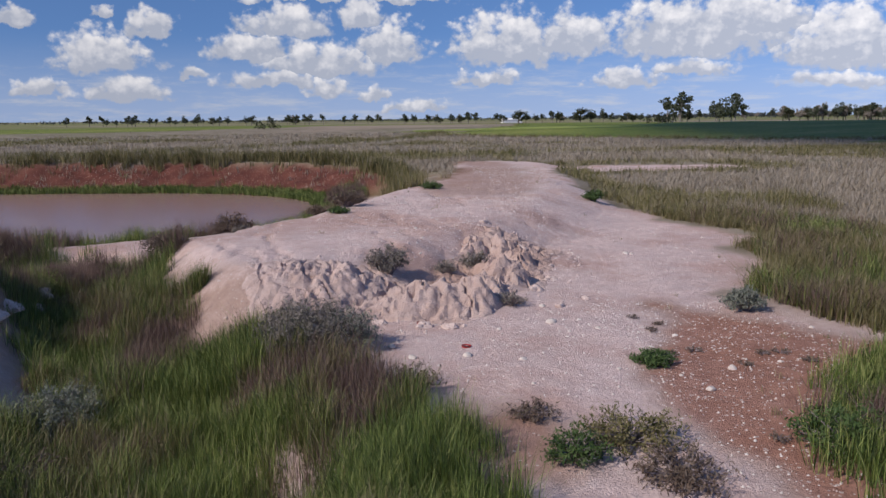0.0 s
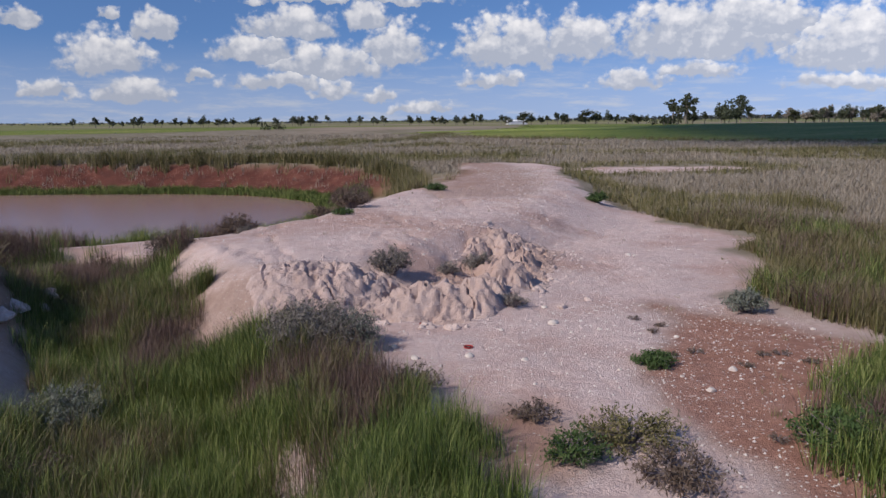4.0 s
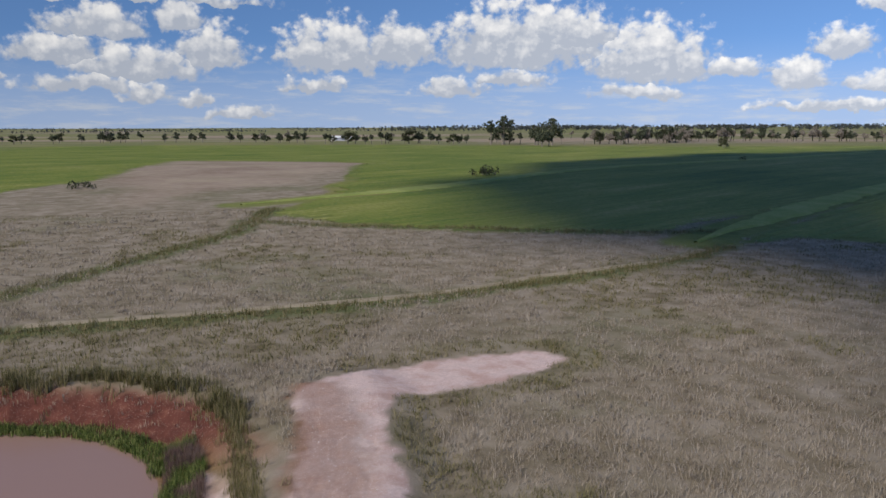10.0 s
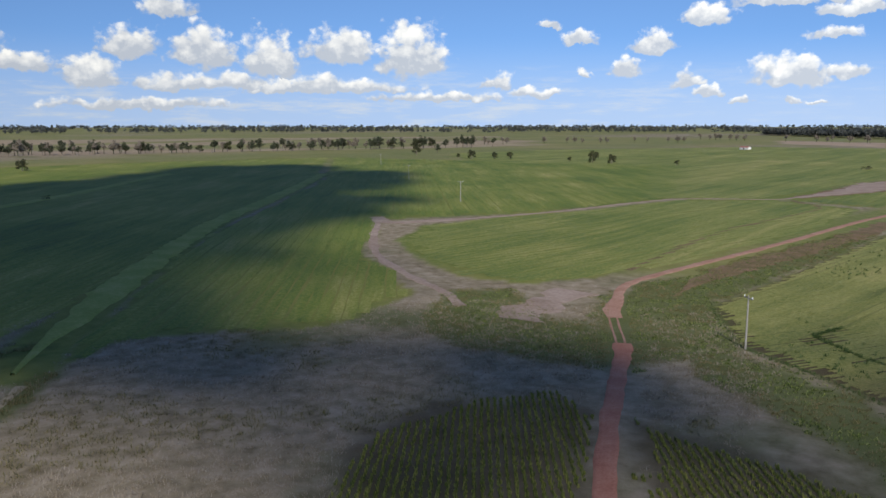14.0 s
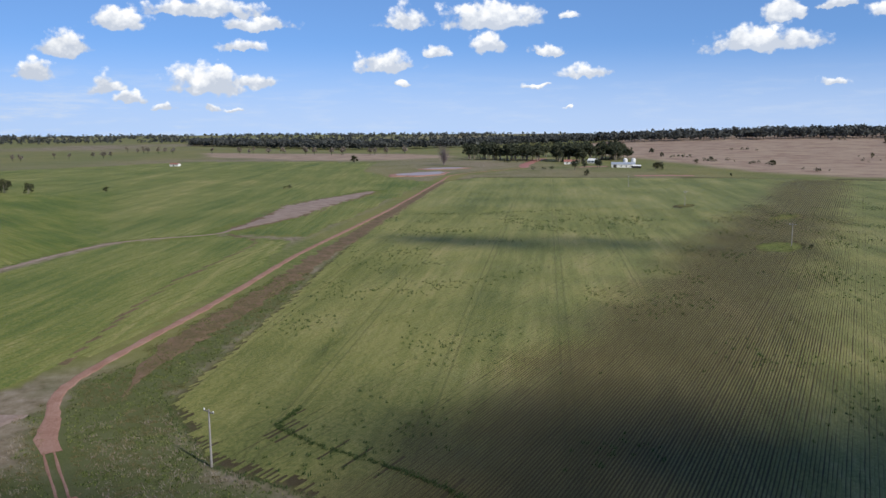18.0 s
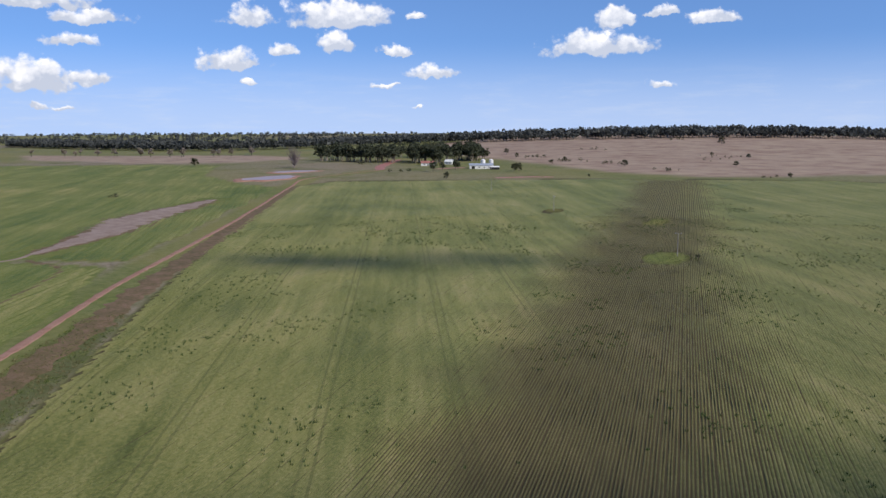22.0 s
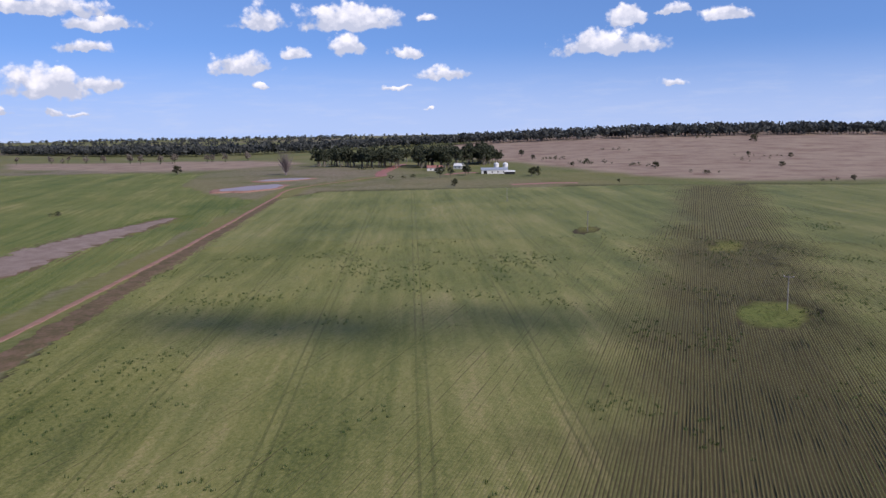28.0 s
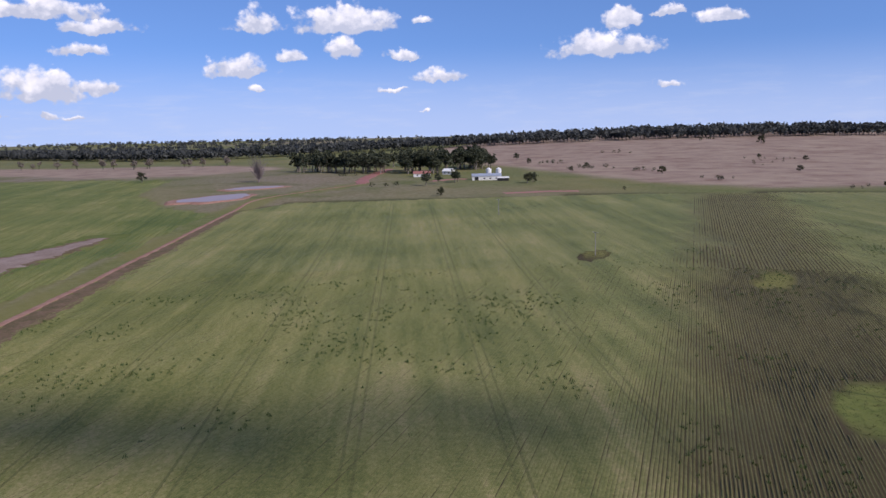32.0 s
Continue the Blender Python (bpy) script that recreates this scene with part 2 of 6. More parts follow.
def pond_far(x, y):
    """Below 1 inside the pond's shoreline."""
    k = ((np.abs(x + 22) / 16.5) ** 2.6 + (np.abs(y - 33.2) / 12.8) ** 2.6) ** (1 / 2.6)
    return k + 0.03 * (fbm(x * 0.5, y * 0.5, 3, 3) - 0.5)


def land(x, y):
    """Height of the ground."""
    x, y = np.asarray(x, float), np.asarray(y, float)
    r = np.hypot(x, y)
    h = hump(x, y, 60, 260, 260, 110, 2.2) + hump(x, y, 150, 45, 60, 50, -2.4)
    h = h + hump(x, y, 1500, -1200, 500, 480, 32) + hump(x, y, 950, -150, 260, 220, 4)
    h = h + 15 * np.clip((r - 1500) / 3400, 0, 1.5) ** 2
    near = smooth(110, 50, r)
    h = h + 0.4 * near
    h = h + near * (0.62 - 0.17 * smooth(28, 42, y)) * smooth(3.5 + 1.7 * smooth(15, 24, y), 2.0, line_far(x, y, BANK) + 1.2 * (fbm(x * 0.3, y * 0.3, 3, 11) - 0.5))
    h = h + near * -0.08 * smooth(4.5, 1.5, line_far(x, y, SPUR))
    k = pond_far(x, y)
    h = h + 0.35 * smooth(1.1, 1.3, k) * smooth(1.9, 1.4, k) * smooth(42, 49, y) * near
    h = np.where(k >= 1, h + (WATER - h) * smooth(1.3, 1.0, k), WATER - 3.0 * np.clip(1 - k, 0, 0.4))
    ring = smooth(1.02, 1.08, k) * smooth(1.34, 1.2, k) * smooth(38, 44, y)
    h = h + ring * 0.45 * (fbm(x * 0.9, y * 0.25, 3, 24) - 0.5)
    h = h - near * 0.75 * smooth(2.2, 0.7, line_far(x, y, GULLY))
    h = h + hump(x, y, -7.75, 11.6, 0.8, 2.4, 1.0) * (0.45 + 1.0 * fbm(x * 2.2, y * 2.2, 5, 25)) + hump(x, y, -9.2, 8.0, 1.4, 2.0, 0.5)
    ridge = line_far(x, y, RIDGE)
    rough = smooth(1.7, 0.5, ridge)
    h = h + rough * (0.04 + 0.2 * (fbm(x * 1.4, y * 1.4, 3, 22) - 0.45))
    side = smooth(8, 1.5, line_far(x, y, BANK)) * near * smooth(9, 14, y)
    rill = np.abs(2 * fbm(x * 0.9 + 0.5 * y, y * 0.35 - 0.4 * x, 3, 23) - 1)
    h = h - side * 0.07 * smooth(0.07, 0.0, rill)
    h = h + near * 0.05 * (fbm(x * 0.9, y * 0.9, 4, 5) - 0.5) + smooth(40, 10, r) * 0.028 * (fbm(x * 7, y * 7, 4, 6) - 0.5)
    far = smooth(40, 90, r)
    return h + far * 0.5 * (fbm(x * 0.02, y * 0.02, 2, 8) - 0.5)


def edge(x, y, pts):
    """Signed distance to a field's outline, worn uneven."""
    return inside(x, y, pts) + 7 * (fbm(x * 0.06, y * 0.06, 4, 35) - 0.5) * smooth(70, 120, np.hypot(x, y))


# ---- the fields, as outlines on the plan ----
BARE = [(-8.5, 16.7), (-5.7, 20), (-4.4, 22.5), (-3.4, 27), (-3.6, 31), (-2.4, 33.5), (-1.3, 28), (0.2, 31.5), (0.9, 37), (0.8, 45), (5.5, 48.5), (12, 50.6),
        (18.5, 51), (19.5, 48.8), (16, 46), (11, 44), (6.4, 43), (5.4, 38), (5.6, 29), (6.2, 24), (7, 21.5), (8.4, 19.5), (6.6, 18), (6.4, 15.5), (5, 13),
        (5.6, 11), (6.2, 9.5), (4.6, 5), (1.5, 4.6), (0.6, 7.2), (-1, 8.9), (-1.5, 11), (-3, 11.2), (-5, 13.4), (-6.4, 17.5)]
GREEN_NORTH = [(-1.6, 140), (16, 121), (32, 112.6), (49, 106.5), (60, 108), (72, 116), (123, 147.6), (221, 205.5), (378, 300), (620, 476), (461, 556), (268, 616),
               (94, 742), (-96, 797), (-300, 760), (-300, 330), (-60, 330), (36, 324), (19, 225), (10, 170)]
GREEN_WEST = [(-320, 172), (-120, 168), (-62, 192), (-47, 250), (-50, 395), (-60, 330), (-320, 330)]
STUBBLE = [(-46, 247), (-47, 392), (20, 347), (37, 322), (21, 260), (6, 208), (-18, 190), (-27, 160)]
BEYOND = [(-420, 890), (-80, 950), (70, 822), (190, 775), (244, 700), (320, 710), (410, 745), (455, 815), (640, 715), (830, 615), (950, 525), (1300, 400), (1900, 900), (600, 1900), (-900, 1700)]
GREEN_STRIP = [(56, 91), (77, 99), (90, 91), (97, 80), (111, 77.6), (131, 80), (148, 98), (158, 110), (215, 146), (264, 108), (345, 76), (620, 130), (640, 260), (620, 470), (372, 286), (205, 190), (134, 149), (86, 115)]
GREEN_EAST = [(166, 101), (183, 116), (213, 125), (263, 105), (345, 69), (361, 38), (337, 3), (260, 17), (179, 47), (156, 63), (152, 79)]
GREEN_FAR = [(335, 88), (345, 74), (363, 36), (345, -2), (390, -18), (448, -40), (536, -70), (640, -106), (690, -85), (800, -70), (960, -100), (1060, -10), (1150, 130), (960, 350), (760, 420), (600, 300), (590, 150)]
HILL = [(560, -560), (600, -470), (690, -420), (800, -440), (930, -450), (1100, -420), (1400, -500), (1900, -900), (1000, -1700), (450, -1000)]
FALLOW = [(1375, 137), (1097, -16), (1036, -134), (1097, -241), (1300, -200), (1657, 178)]
WET = [(108, 62), (128, 72), (140, 74), (150, 66), (135, 58), (128, 48), (127, 38), (150, 46), (166, 41), (200, 28), (260, 6), (262, -2), (226, 6), (168, 23), (151, 27), (123, 17), (113, 8), (96, -6), (84, -14), (78, -8), (100, 10), (112, 22), (105, 27), (100, 40)]
CROP = [(677, -160), (641, -122), (385, -37), (264, -4), (226, 5), (168, 21.4), (152, 25.6), (124, 15.7), (115, 6), (98, -8.5), (85, -17), (40, -60), (-60, -190),
        (60, -420), (300, -640), (520, -535), (582, -439), (615, -366), (640, -290), (664, -195)]
ROWS = [(40, 26), (43, 34), (51, 40), (62, 46), (70, 46), (79, 43), (89, 33), (84.5, 26.5), (78, 24.3), (60, 19)]
ROWS_B = [(62, 14), (84.5, 22.3), (82, 14), (79, 5), (75, -3), (60, -8), (50, 5)]
TRACK = [(20, 2), (40, 11.5), (60, 17.6), (80, 23.4), (103, 29), (121, 34), (149, 43), (164, 45.4), (186, 39.6), (231, 22.8), (300, 1), (379, -27), (448, -52), (536, -82), (641, -118), (720, -150), (800, -240)]
OLD_TRACK = [(-20, 66.5), (-8, 67.7), (4, 69.3), (10.6, 70.6), (18.5, 73), (27.7, 77.9), (38, 81.6), (48, 86), (56, 92)]
SCALDS = [[(375, 30), (425, 8), (480, -8), (535, -38), (566, -54)], [(222, 150), (213, 138), (230, 125), (264, 106), (340, 75), (362, 38), (376, 30)]]
NEARSHORE = [(-9.8, 16.9), (-5, 16.3), (-3, 20), (-2.5, 34), (-4, 38), (-5, 34), (-6, 30.5), (-7.5, 28), (-8.2, 25), (-8.6, 22.4), (-8.6, 20), (-9.6, 18.4)]
HEADLANDS = [[(58, 97), (70, 107.5), (96, 127), (133, 153), (184, 187), (240, 217), (320, 263), (400, 312)], [(-6, 158), (13, 170), (31, 182), (55, 203), (84, 229), (126, 262), (198, 301), (277, 352), (359, 408)]]


def divide(x, y):
    """Metres south of the line where the drill lines change direction."""
    return -((x - 221) * 0.636 + (y + 98) * 0.772) 


ISLES = [(362, -239, 7), (276, -178, 9.5), (424, -218, 6)]


def isle(x, y, cx, cy, r):
    """Below 1 on the unsown island round a power pole."""
    a, b = (x - cx) * 0.60 + (y - cy) * -0.80, (x - cx) * 0.80 + (y - cy) * 0.60
    return np.hypot(a / (1.5 * r), b / (0.85 * r)) + 0.3 * (fbm(x * 0.4, y * 0.4, 2, 44) - 0.5)

# ---- materials ----
def material(name, rough=0.9):
    m = bpy.data.materials.new(name)
    m.use_nodes = True
    b = m.node_tree.nodes["Principled BSDF"]
    b.inputs["Roughness"].default_value = rough
    b.inputs["Specular IOR Level"].default_value = 0.2
    return m, m.node_tree, b


def noise_node(t, scale, detail=4, rough=0.6, vector=None, distortion=0.0):
    n = t.nodes.new("ShaderNodeTexNoise")
    n.inputs["Scale"].default_value, n.inputs["Detail"].default_value, n.inputs["Roughness"].default_value = scale, detail, rough
    n.inputs["Distortion"].default_value = distortion
    if vector:
        t.links.new(vector, n.inputs["Vector"])
    return n.outputs["Fac"]


def ramp(t, fac, *stops):
    n = t.nodes.new("ShaderNodeValToRGB")
    while len(n.color_ramp.elements) < len(stops):
        n.color_ramp.elements.new(0.5)
    for e, (p, c) in zip(n.color_ramp.elements, stops):
        e.position = p
        e.color = (*c, 1) if len(c) == 3 else c
    t.links.new(fac, n.inputs[0])
    return n.outputs[0]


def blend(t, fac, a, b, kind="MIX"):
    n = t.nodes.new("ShaderNodeMix")
    n.data_type, n.blend_type = "RGBA", kind
    for s, v in ((n.inputs[0], fac), (n.inputs[6], a), (n.inputs[7], b)):
        if isinstance(v, (int, float)):
            s.default_value = v
        elif isinstance(v, tuple):
            s.default_value = (*v, 1)
        else:
            t.links.new(v, s)
    return n.outputs[2]


def maths(t, op, a, b=0.0, c=0.0):
    n = t.nodes.new("ShaderNodeMath")
    n.operation = op
    for i, v in enumerate((a, b, c)):
        if isinstance(v, (int, float)):
            n.inputs[i].default_value = v
        else:
            t.links.new(v, n.inputs[i])
    return n.outputs[0]


def bump(t, b, height, strength, distance):
    n = t.nodes.new("ShaderNodeBump")
    n.inputs["Strength"].default_value, n.inputs["Distance"].default_value = strength, distance
    t.links.new(height, n.inputs["Height"])
    t.links.new(n.outputs[0], b.inputs["Normal"])


def where(t):
    return t.nodes.new("ShaderNodeNewGeometry").outputs["Position"]


def island(t):
    return t.nodes.new("ShaderNodeNewGeometry").outputs["Random Per Island"]


def attribute(t, name):
    n = t.nodes.new("ShaderNodeAttribute")
    n.attribute_name = name
    s = t.nodes.new("ShaderNodeSeparateColor")
    t.links.new(n.outputs["Color"], s.inputs[0])
    return s.outputs[0], s.outputs[1], s.outputs[2]


def simple(name, stops, scale=4.0, rough=0.9, bumped=0.3, fine=60.0, metal=0.0):
    """A surface whose colour runs through the stops with grain at two scales."""
    m, t, b = material(name, rough)
    p = where(t)
    f = maths(t, "MULTIPLY_ADD", noise_node(t, fine, 3, 0.6, p), 0.45, maths(t, "MULTIPLY", noise_node(t, scale, 4, 0.6, p), 0.55))
    n = len(stops) - 1
    t.links.new(ramp(t, f, *[(0.3 + 0.4 * i / max(n, 1), c) for i, c in enumerate(stops)]), b.inputs["Base Color"])
    b.inputs["Metallic"].default_value = metal
    if bumped:
        bump(t, b, f, bumped, 0.02)
    return m


def blades_material(name, stops, rough=0.7, shine=0.25, through_=0.22):
    """Leaves and stalks: each blade has its own shade; a little light comes through."""
    m, t, b = material(name, rough)
    p = where(t)
    f = maths(t, "ADD", maths(t, "MULTIPLY", island(t), 0.6), maths(t, "MULTIPLY", noise_node(t, 0.35, 3, 0.6, p), 0.4))
    n = len(stops) - 1
    col = ramp(t, f, *[(0.15 + 0.65 * i / max(n, 1), c) for i, c in enumerate(stops)])
    t.links.new(col, b.inputs["Base Color"])
    b.inputs["Specular IOR Level"].default_value = shine
    tr = t.nodes.new("ShaderNodeBsdfTranslucent")
    t.links.new(col, tr.inputs[0])
    mix = t.nodes.new("ShaderNodeMixShader")
    mix.inputs[0].default_value = through_
    t.links.new(b.outputs[0], mix.inputs[1])
    t.links.new(tr.outputs[0], mix.inputs[2])
    t.links.new(mix.outputs[0], t.nodes["Material Output"].inputs["Surface"])
    return m


def ground_material():
    m, t, b = material("ground", 0.95)
    p = where(t)
    bare, red, green = attribute(t, "zone")
    crop, tan, stones = attribute(t, "zone_b")
    big, mid, fine, grit = noise_node(t, 0.02, 4, 0.6, p), noise_node(t, 0.35, 5, 0.65, p), noise_node(t, 5.0, 5, 0.7, p), noise_node(t, 45.0, 3, 0.6, p)
    dry = ramp(t, mid, (0.3, (0.125, 0.098, 0.058)), (0.5, (0.215, 0.174, 0.12)), (0.7, (0.29, 0.242, 0.185)))
    lush = ramp(t, fine, (0.3, (0.045, 0.065, 0.014)), (0.7, (0.11, 0.125, 0.035)))
    dry = blend(t, ramp(t, big, (0.52, (0, 0, 0)), (0.66, (0.7, 0.7, 0.7))), dry, lush)
    pale = ramp(t, fine, (0.25, (0.49, 0.345, 0.298)), (0.55, (0.635, 0.48, 0.432)), (0.8, (0.74, 0.60, 0.548)))
    pale = blend(t, ramp(t, noise_node(t, 1.1, 6, 0.7, p), (0.42, (0, 0, 0)), (0.62, (0.7, 0.7, 0.7))), pale, (0.53, 0.41, 0.375))
    pale = blend(t, ramp(t, mid, (0.45, (0, 0, 0)), (0.64, (0.8, 0.8, 0.8))), pale, (0.43, 0.27, 0.215))
    rust = ramp(t, fine, (0.25, (0.17, 0.06, 0.032)), (0.6, (0.29, 0.125, 0.075)), (0.8, (0.36, 0.18, 0.12)))
    corn = ramp(t, mid, (0.3, (0.085, 0.115, 0.022)), (0.7, (0.16, 0.175, 0.045)))
    corn = blend(t, ramp(t, noise_node(t, 0.008, 4, 0.6, p), (0.45, (0, 0, 0)), (0.6, (0.7, 0.7, 0.7))), corn, (0.20, 0.18, 0.055))
    brown = ramp(t, noise_node(t, 0.03, 6, 0.7, p), (0.35, (0.22, 0.145, 0.105)), (0.5, (0.30, 0.22, 0.165)), (0.65, (0.36, 0.28, 0.20)))
    deep, soil, pale_dirt = attribute(t, "zone_c")
    rust = blend(t, deep, rust, ramp(t, noise_node(t, 1.3, 5, 0.7, p), (0.3, (0.06, 0.019, 0.013)), (0.58, (0.125, 0.042, 0.028)), (0.8, (0.22, 0.10, 0.07))))
    tilth = ramp(t, fine, (0.3, (0.044, 0.033, 0.016)), (0.7, (0.082, 0.060, 0.032)))
    c = blend(t, tan, dry, brown)
    c = blend(t, crop, c, corn)
    c = blend(t, soil, c, tilth)
    c = blend(t, green, c, lush)
    c = blend(t, red, c, rust)
    pale = blend(t, 0.35, pale, blend(t, 1.0, pale, ramp(t, noise_node(t, 14.0, 4, 0.75, p), (0.3, (0.55, 0.5, 0.48)), (0.7, (1.0, 1.0, 1.0))), "MULTIPLY"))
    c = blend(t, bare, c, pale)
    # small pale stones
    v = t.nodes.new("ShaderNodeTexVoronoi")
    v.inputs["Scale"].default_value = 22.0
    t.links.new(p, v.inputs["Vector"])
    chance = t.nodes.new("ShaderNodeSeparateColor")
    t.links.new(v.outputs["Color"], chance.inputs[0])
    limit = maths(t, "MULTIPLY", maths(t, "MULTIPLY", stones, 0.42), maths(t, "GREATER_THAN", chance.outputs[0], 0.72))
    limit = maths(t, "MULTIPLY", limit, maths(t, "MULTIPLY_ADD", chance.outputs[1], 0.7, 0.3))
    spot = maths(t, "LESS_THAN", v.outputs["Distance"], limit)
    c = blend(t, maths(t, "MULTIPLY", spot, 0.8), c, (0.55, 0.46, 0.40))
    t.links.new(c, b.inputs["Base Color"])
    h = maths(t, "ADD", maths(t, "MULTIPLY", fine, 0.7), maths(t, "MULTIPLY_ADD", grit, 0.3, maths(t, "MULTIPLY", spot, 0.4)))
    h = maths(t, "ADD", h, maths(t, "MULTIPLY", noise_node(t, 26.0, 4, 0.75, p), 0.5))
    bump(t, b, h, 0.9, 0.05)
    return m


M_GROUND = ground_material()
M_BARK = simple("grey bark", [(0.10, 0.08, 0.06), (0.22, 0.19, 0.155), (0.34, 0.30, 0.26)], 3.0, 0.9, 0.4, 25)
M_GUM = blades_material("gum leaves", [(0.034, 0.044, 0.024), (0.065, 0.076, 0.044), (0.105, 0.115, 0.072)])
M_DIRT = simple("track earth", [(0.21, 0.10, 0.068), (0.30, 0.17, 0.125), (0.38, 0.24, 0.19)], 0.25, 0.95, 0.5, 4)


# ---- shapes ----
def sheet(name, verts, faces, mat, smooth_=False, attrs=None):
    """A mesh from arrays: verts n x 3, faces m x 3 or m x 4."""
    verts, faces = np.ascontiguousarray(verts, np.float32), np.ascontiguousarray(faces, np.int32)
    me = bpy.data.meshes.new(name)
    k = faces.shape[1]
    me.vertices.add(len(verts))
    me.vertices.foreach_set("co", verts.ravel())
    me.loops.add(faces.size)
    me.loops.foreach_set("vertex_index", faces.ravel())
    me.polygons.add(len(faces))
    me.polygons.foreach_set("loop_start", np.arange(0, faces.size, k, dtype=np.int32))
    me.polygons.foreach_set("use_smooth", np.full(len(faces), smooth_, bool))
    for key, col in (attrs or {}).items():
        a = me.attributes.new(key, "FLOAT_COLOR", "POINT")
        a.data.foreach_set("color", np.ascontiguousarray(col, np.float32).ravel())
    me.materials.append(mat)
    me.update()
    me.validate()
    return me


# ---- ground ----
def ground():
    a = np.r_[np.arange(-42, 172, 0.3), np.arange(172, 318, 3.0)]
    r = [0.01, 0.3, 0.6]
    while r[-1] < 4900:
        r.append(r[-1] * (1.011 if 3 < r[-1] < 60 else 1.016 if r[-1] < 400 else 1.03))
    r = np.array(r)
    A, R = np.meshgrid(np.radians(a), r)
    x, y = R * np.sin(A), R * np.cos(A)
    z = land(x, y)
    n, m = len(r), len(a)
    i = np.arange(n * m).reshape(n, m)
    j = np.roll(i, -1, 1)
    f = np.stack([i[:-1], j[:-1], j[1:], i[1:]], -1).reshape(-1, 4)
    x, y, z = x.ravel(), y.ravel(), z.ravel()
    rr = np.hypot(x, y)
    jag = 1.6 * (fbm(x * 0.8, y * 0.8, 4, 31) - 0.5)
    bare = smooth(-0.25, 0.35, inside(x, y, BARE) + jag) * (rr < 70)
    k = pond_far(x, y)
    red = smooth(1.33, 1.22, k + 0.2 * (fbm(x * 0.3, y * 0.3, 3, 33) - 0.5)) * smooth(33, 42, y)
    gravel = [(3.4, 12.4), (3.1, 10.7), (2.5, 9.1), (2.4, 7.8), (2.8, 5.4), (5, 4.6), (7.5, 9.5), (5.1, 11)]
    g = smooth(-0.3, 0.4, inside(x, y, gravel) + 0.8 * jag)
    top = [(1.4, 26), (2.2, 36), (2.6, 45)]
    red = np.maximum(red, np.maximum(g, 0.62 * smooth(2.6, 0.8, line_far(x, y, top) + 1.3 * jag) * (y < 46)))
    patch = [(0.1, 7.7), (0.7, 7.9), (1.4, 7.4), (1.2, 6.3), (0.4, 6.1), (0.05, 6.9)]
    red = np.maximum(red, 0.75 * smooth(-0.35, 0.25, inside(x, y, patch) + 0.5 * jag))
    face = smooth(1.3, 0.3, line_far(x, y, [(-5.8, 15.6), (-4.8, 13.2), (-3.2, 11.4)]) + jag)
    red = np.maximum(red, 0.5 * face)
    red = np.maximum(red, 0.45 * smooth(3.0, 1.6, np.hypot((x + 7.4) / 0.8, (y - 11.4) / 1.6)))
    bare = bare * (1 - 0.8 * red)
    green = smooth(1.22, 1.12, k) * smooth(0.98, 1.02, k)
    green = np.maximum(green, smooth(2.6, 1.0, line_far(x, y, GULLY)) * 0.8)
    hedges = [[(-60, 60), (-10, 65.5), (4, 67.2), (12.7, 69), (24.4, 74), (37, 79), (53, 88), (60, 93.5)], [(-35, 60), (-5, 120), (0, 150)], [(-4, 132), (9, 124), (31, 116.5), (55, 107), (67, 106)]]
    for hedge in hedges:
        green = np.maximum(green, 0.8 * smooth(3.0, 1.0, line_far(x, y, hedge) + 2 * jag))
    crop = 0.85 * smooth(16, 7, line_far(x, y, TRACK)) * smooth(165, 185, x)
    for poly in (GREEN_NORTH, GREEN_WEST, GREEN_STRIP, GREEN_EAST, GREEN_FAR, CROP):
        crop = np.maximum(crop, smooth(-1.0, 1.0, (inside if poly is CROP else edge)(x, y, poly) + 1.5 * jag))
    for line in HEADLANDS:
        crop = np.maximum(crop, smooth(6.0, 4.0, line_far(x, y, line)))
    tan = 0.6 * smooth(-9, 9, edge(x, y, STUBBLE))
    tan = np.maximum(tan, 0.8 * smooth(-10, 10, inside(x, y, BEYOND)) * smooth(0.38, 0.55, fbm(x * 0.003, y * 0.006, 3, 39)))
    wob = 40 * (fbm(x * 0.01, y * 0.01, 3, 36) - 0.5)
    for poly in (HILL, FALLOW):
        tan = np.maximum(tan, smooth(-14, 14, inside(x, y, poly) + wob))
    far = smooth(420, 620, rr) * smooth(-0.2, 0.1, fbm(x * 0.002, y * 0.002, 3, 37) - 0.35)
    crop = np.maximum(crop, 0.75 * far * (1 - tan)) * (1 - smooth(-6, 6, edge(x, y, STUBBLE)))
    green = np.maximum(green, 0.85 * smooth(-2.5, 1.5, inside(x, y, WET) + 9 * (fbm(x * 0.12, y * 0.12, 3, 38) - 0.5)))
    close = smooth(16, 11, rr) * smooth(14.5, 12, y)
    bare = np.maximum(bare, close * (1 - red))
    green = green * (1 - 0.75 * close)
    bare = np.maximum(bare, smooth(-0.4, 0.6, inside(x, y, NEARSHORE) + jag) * (1 - 0.6 * red))
    green = green * (1 - 0.85 * bare)
    deep = smooth(36, 42, y) * red * smooth(1.5, 1.3, k)
    soil = smooth(-0.5, 1.0, inside(x, y, CROP)) * 0.95
    for poly in (ROWS, ROWS_B):
        soil = np.maximum(soil, 0.7 * smooth(-2, 3, inside(x, y, poly) + 6 * (fbm(x * 0.16, y * 0.16, 3, 91) - 0.5)))
    for cx, cy, cr in ISLES:
        soil = soil * smooth(0.85, 1.05, isle(x, y, cx, cy, cr))
    stones = np.clip(bare * 0.6 + red * 0.9, 0, 1) * (rr < 60)
    one = np.ones_like(x)
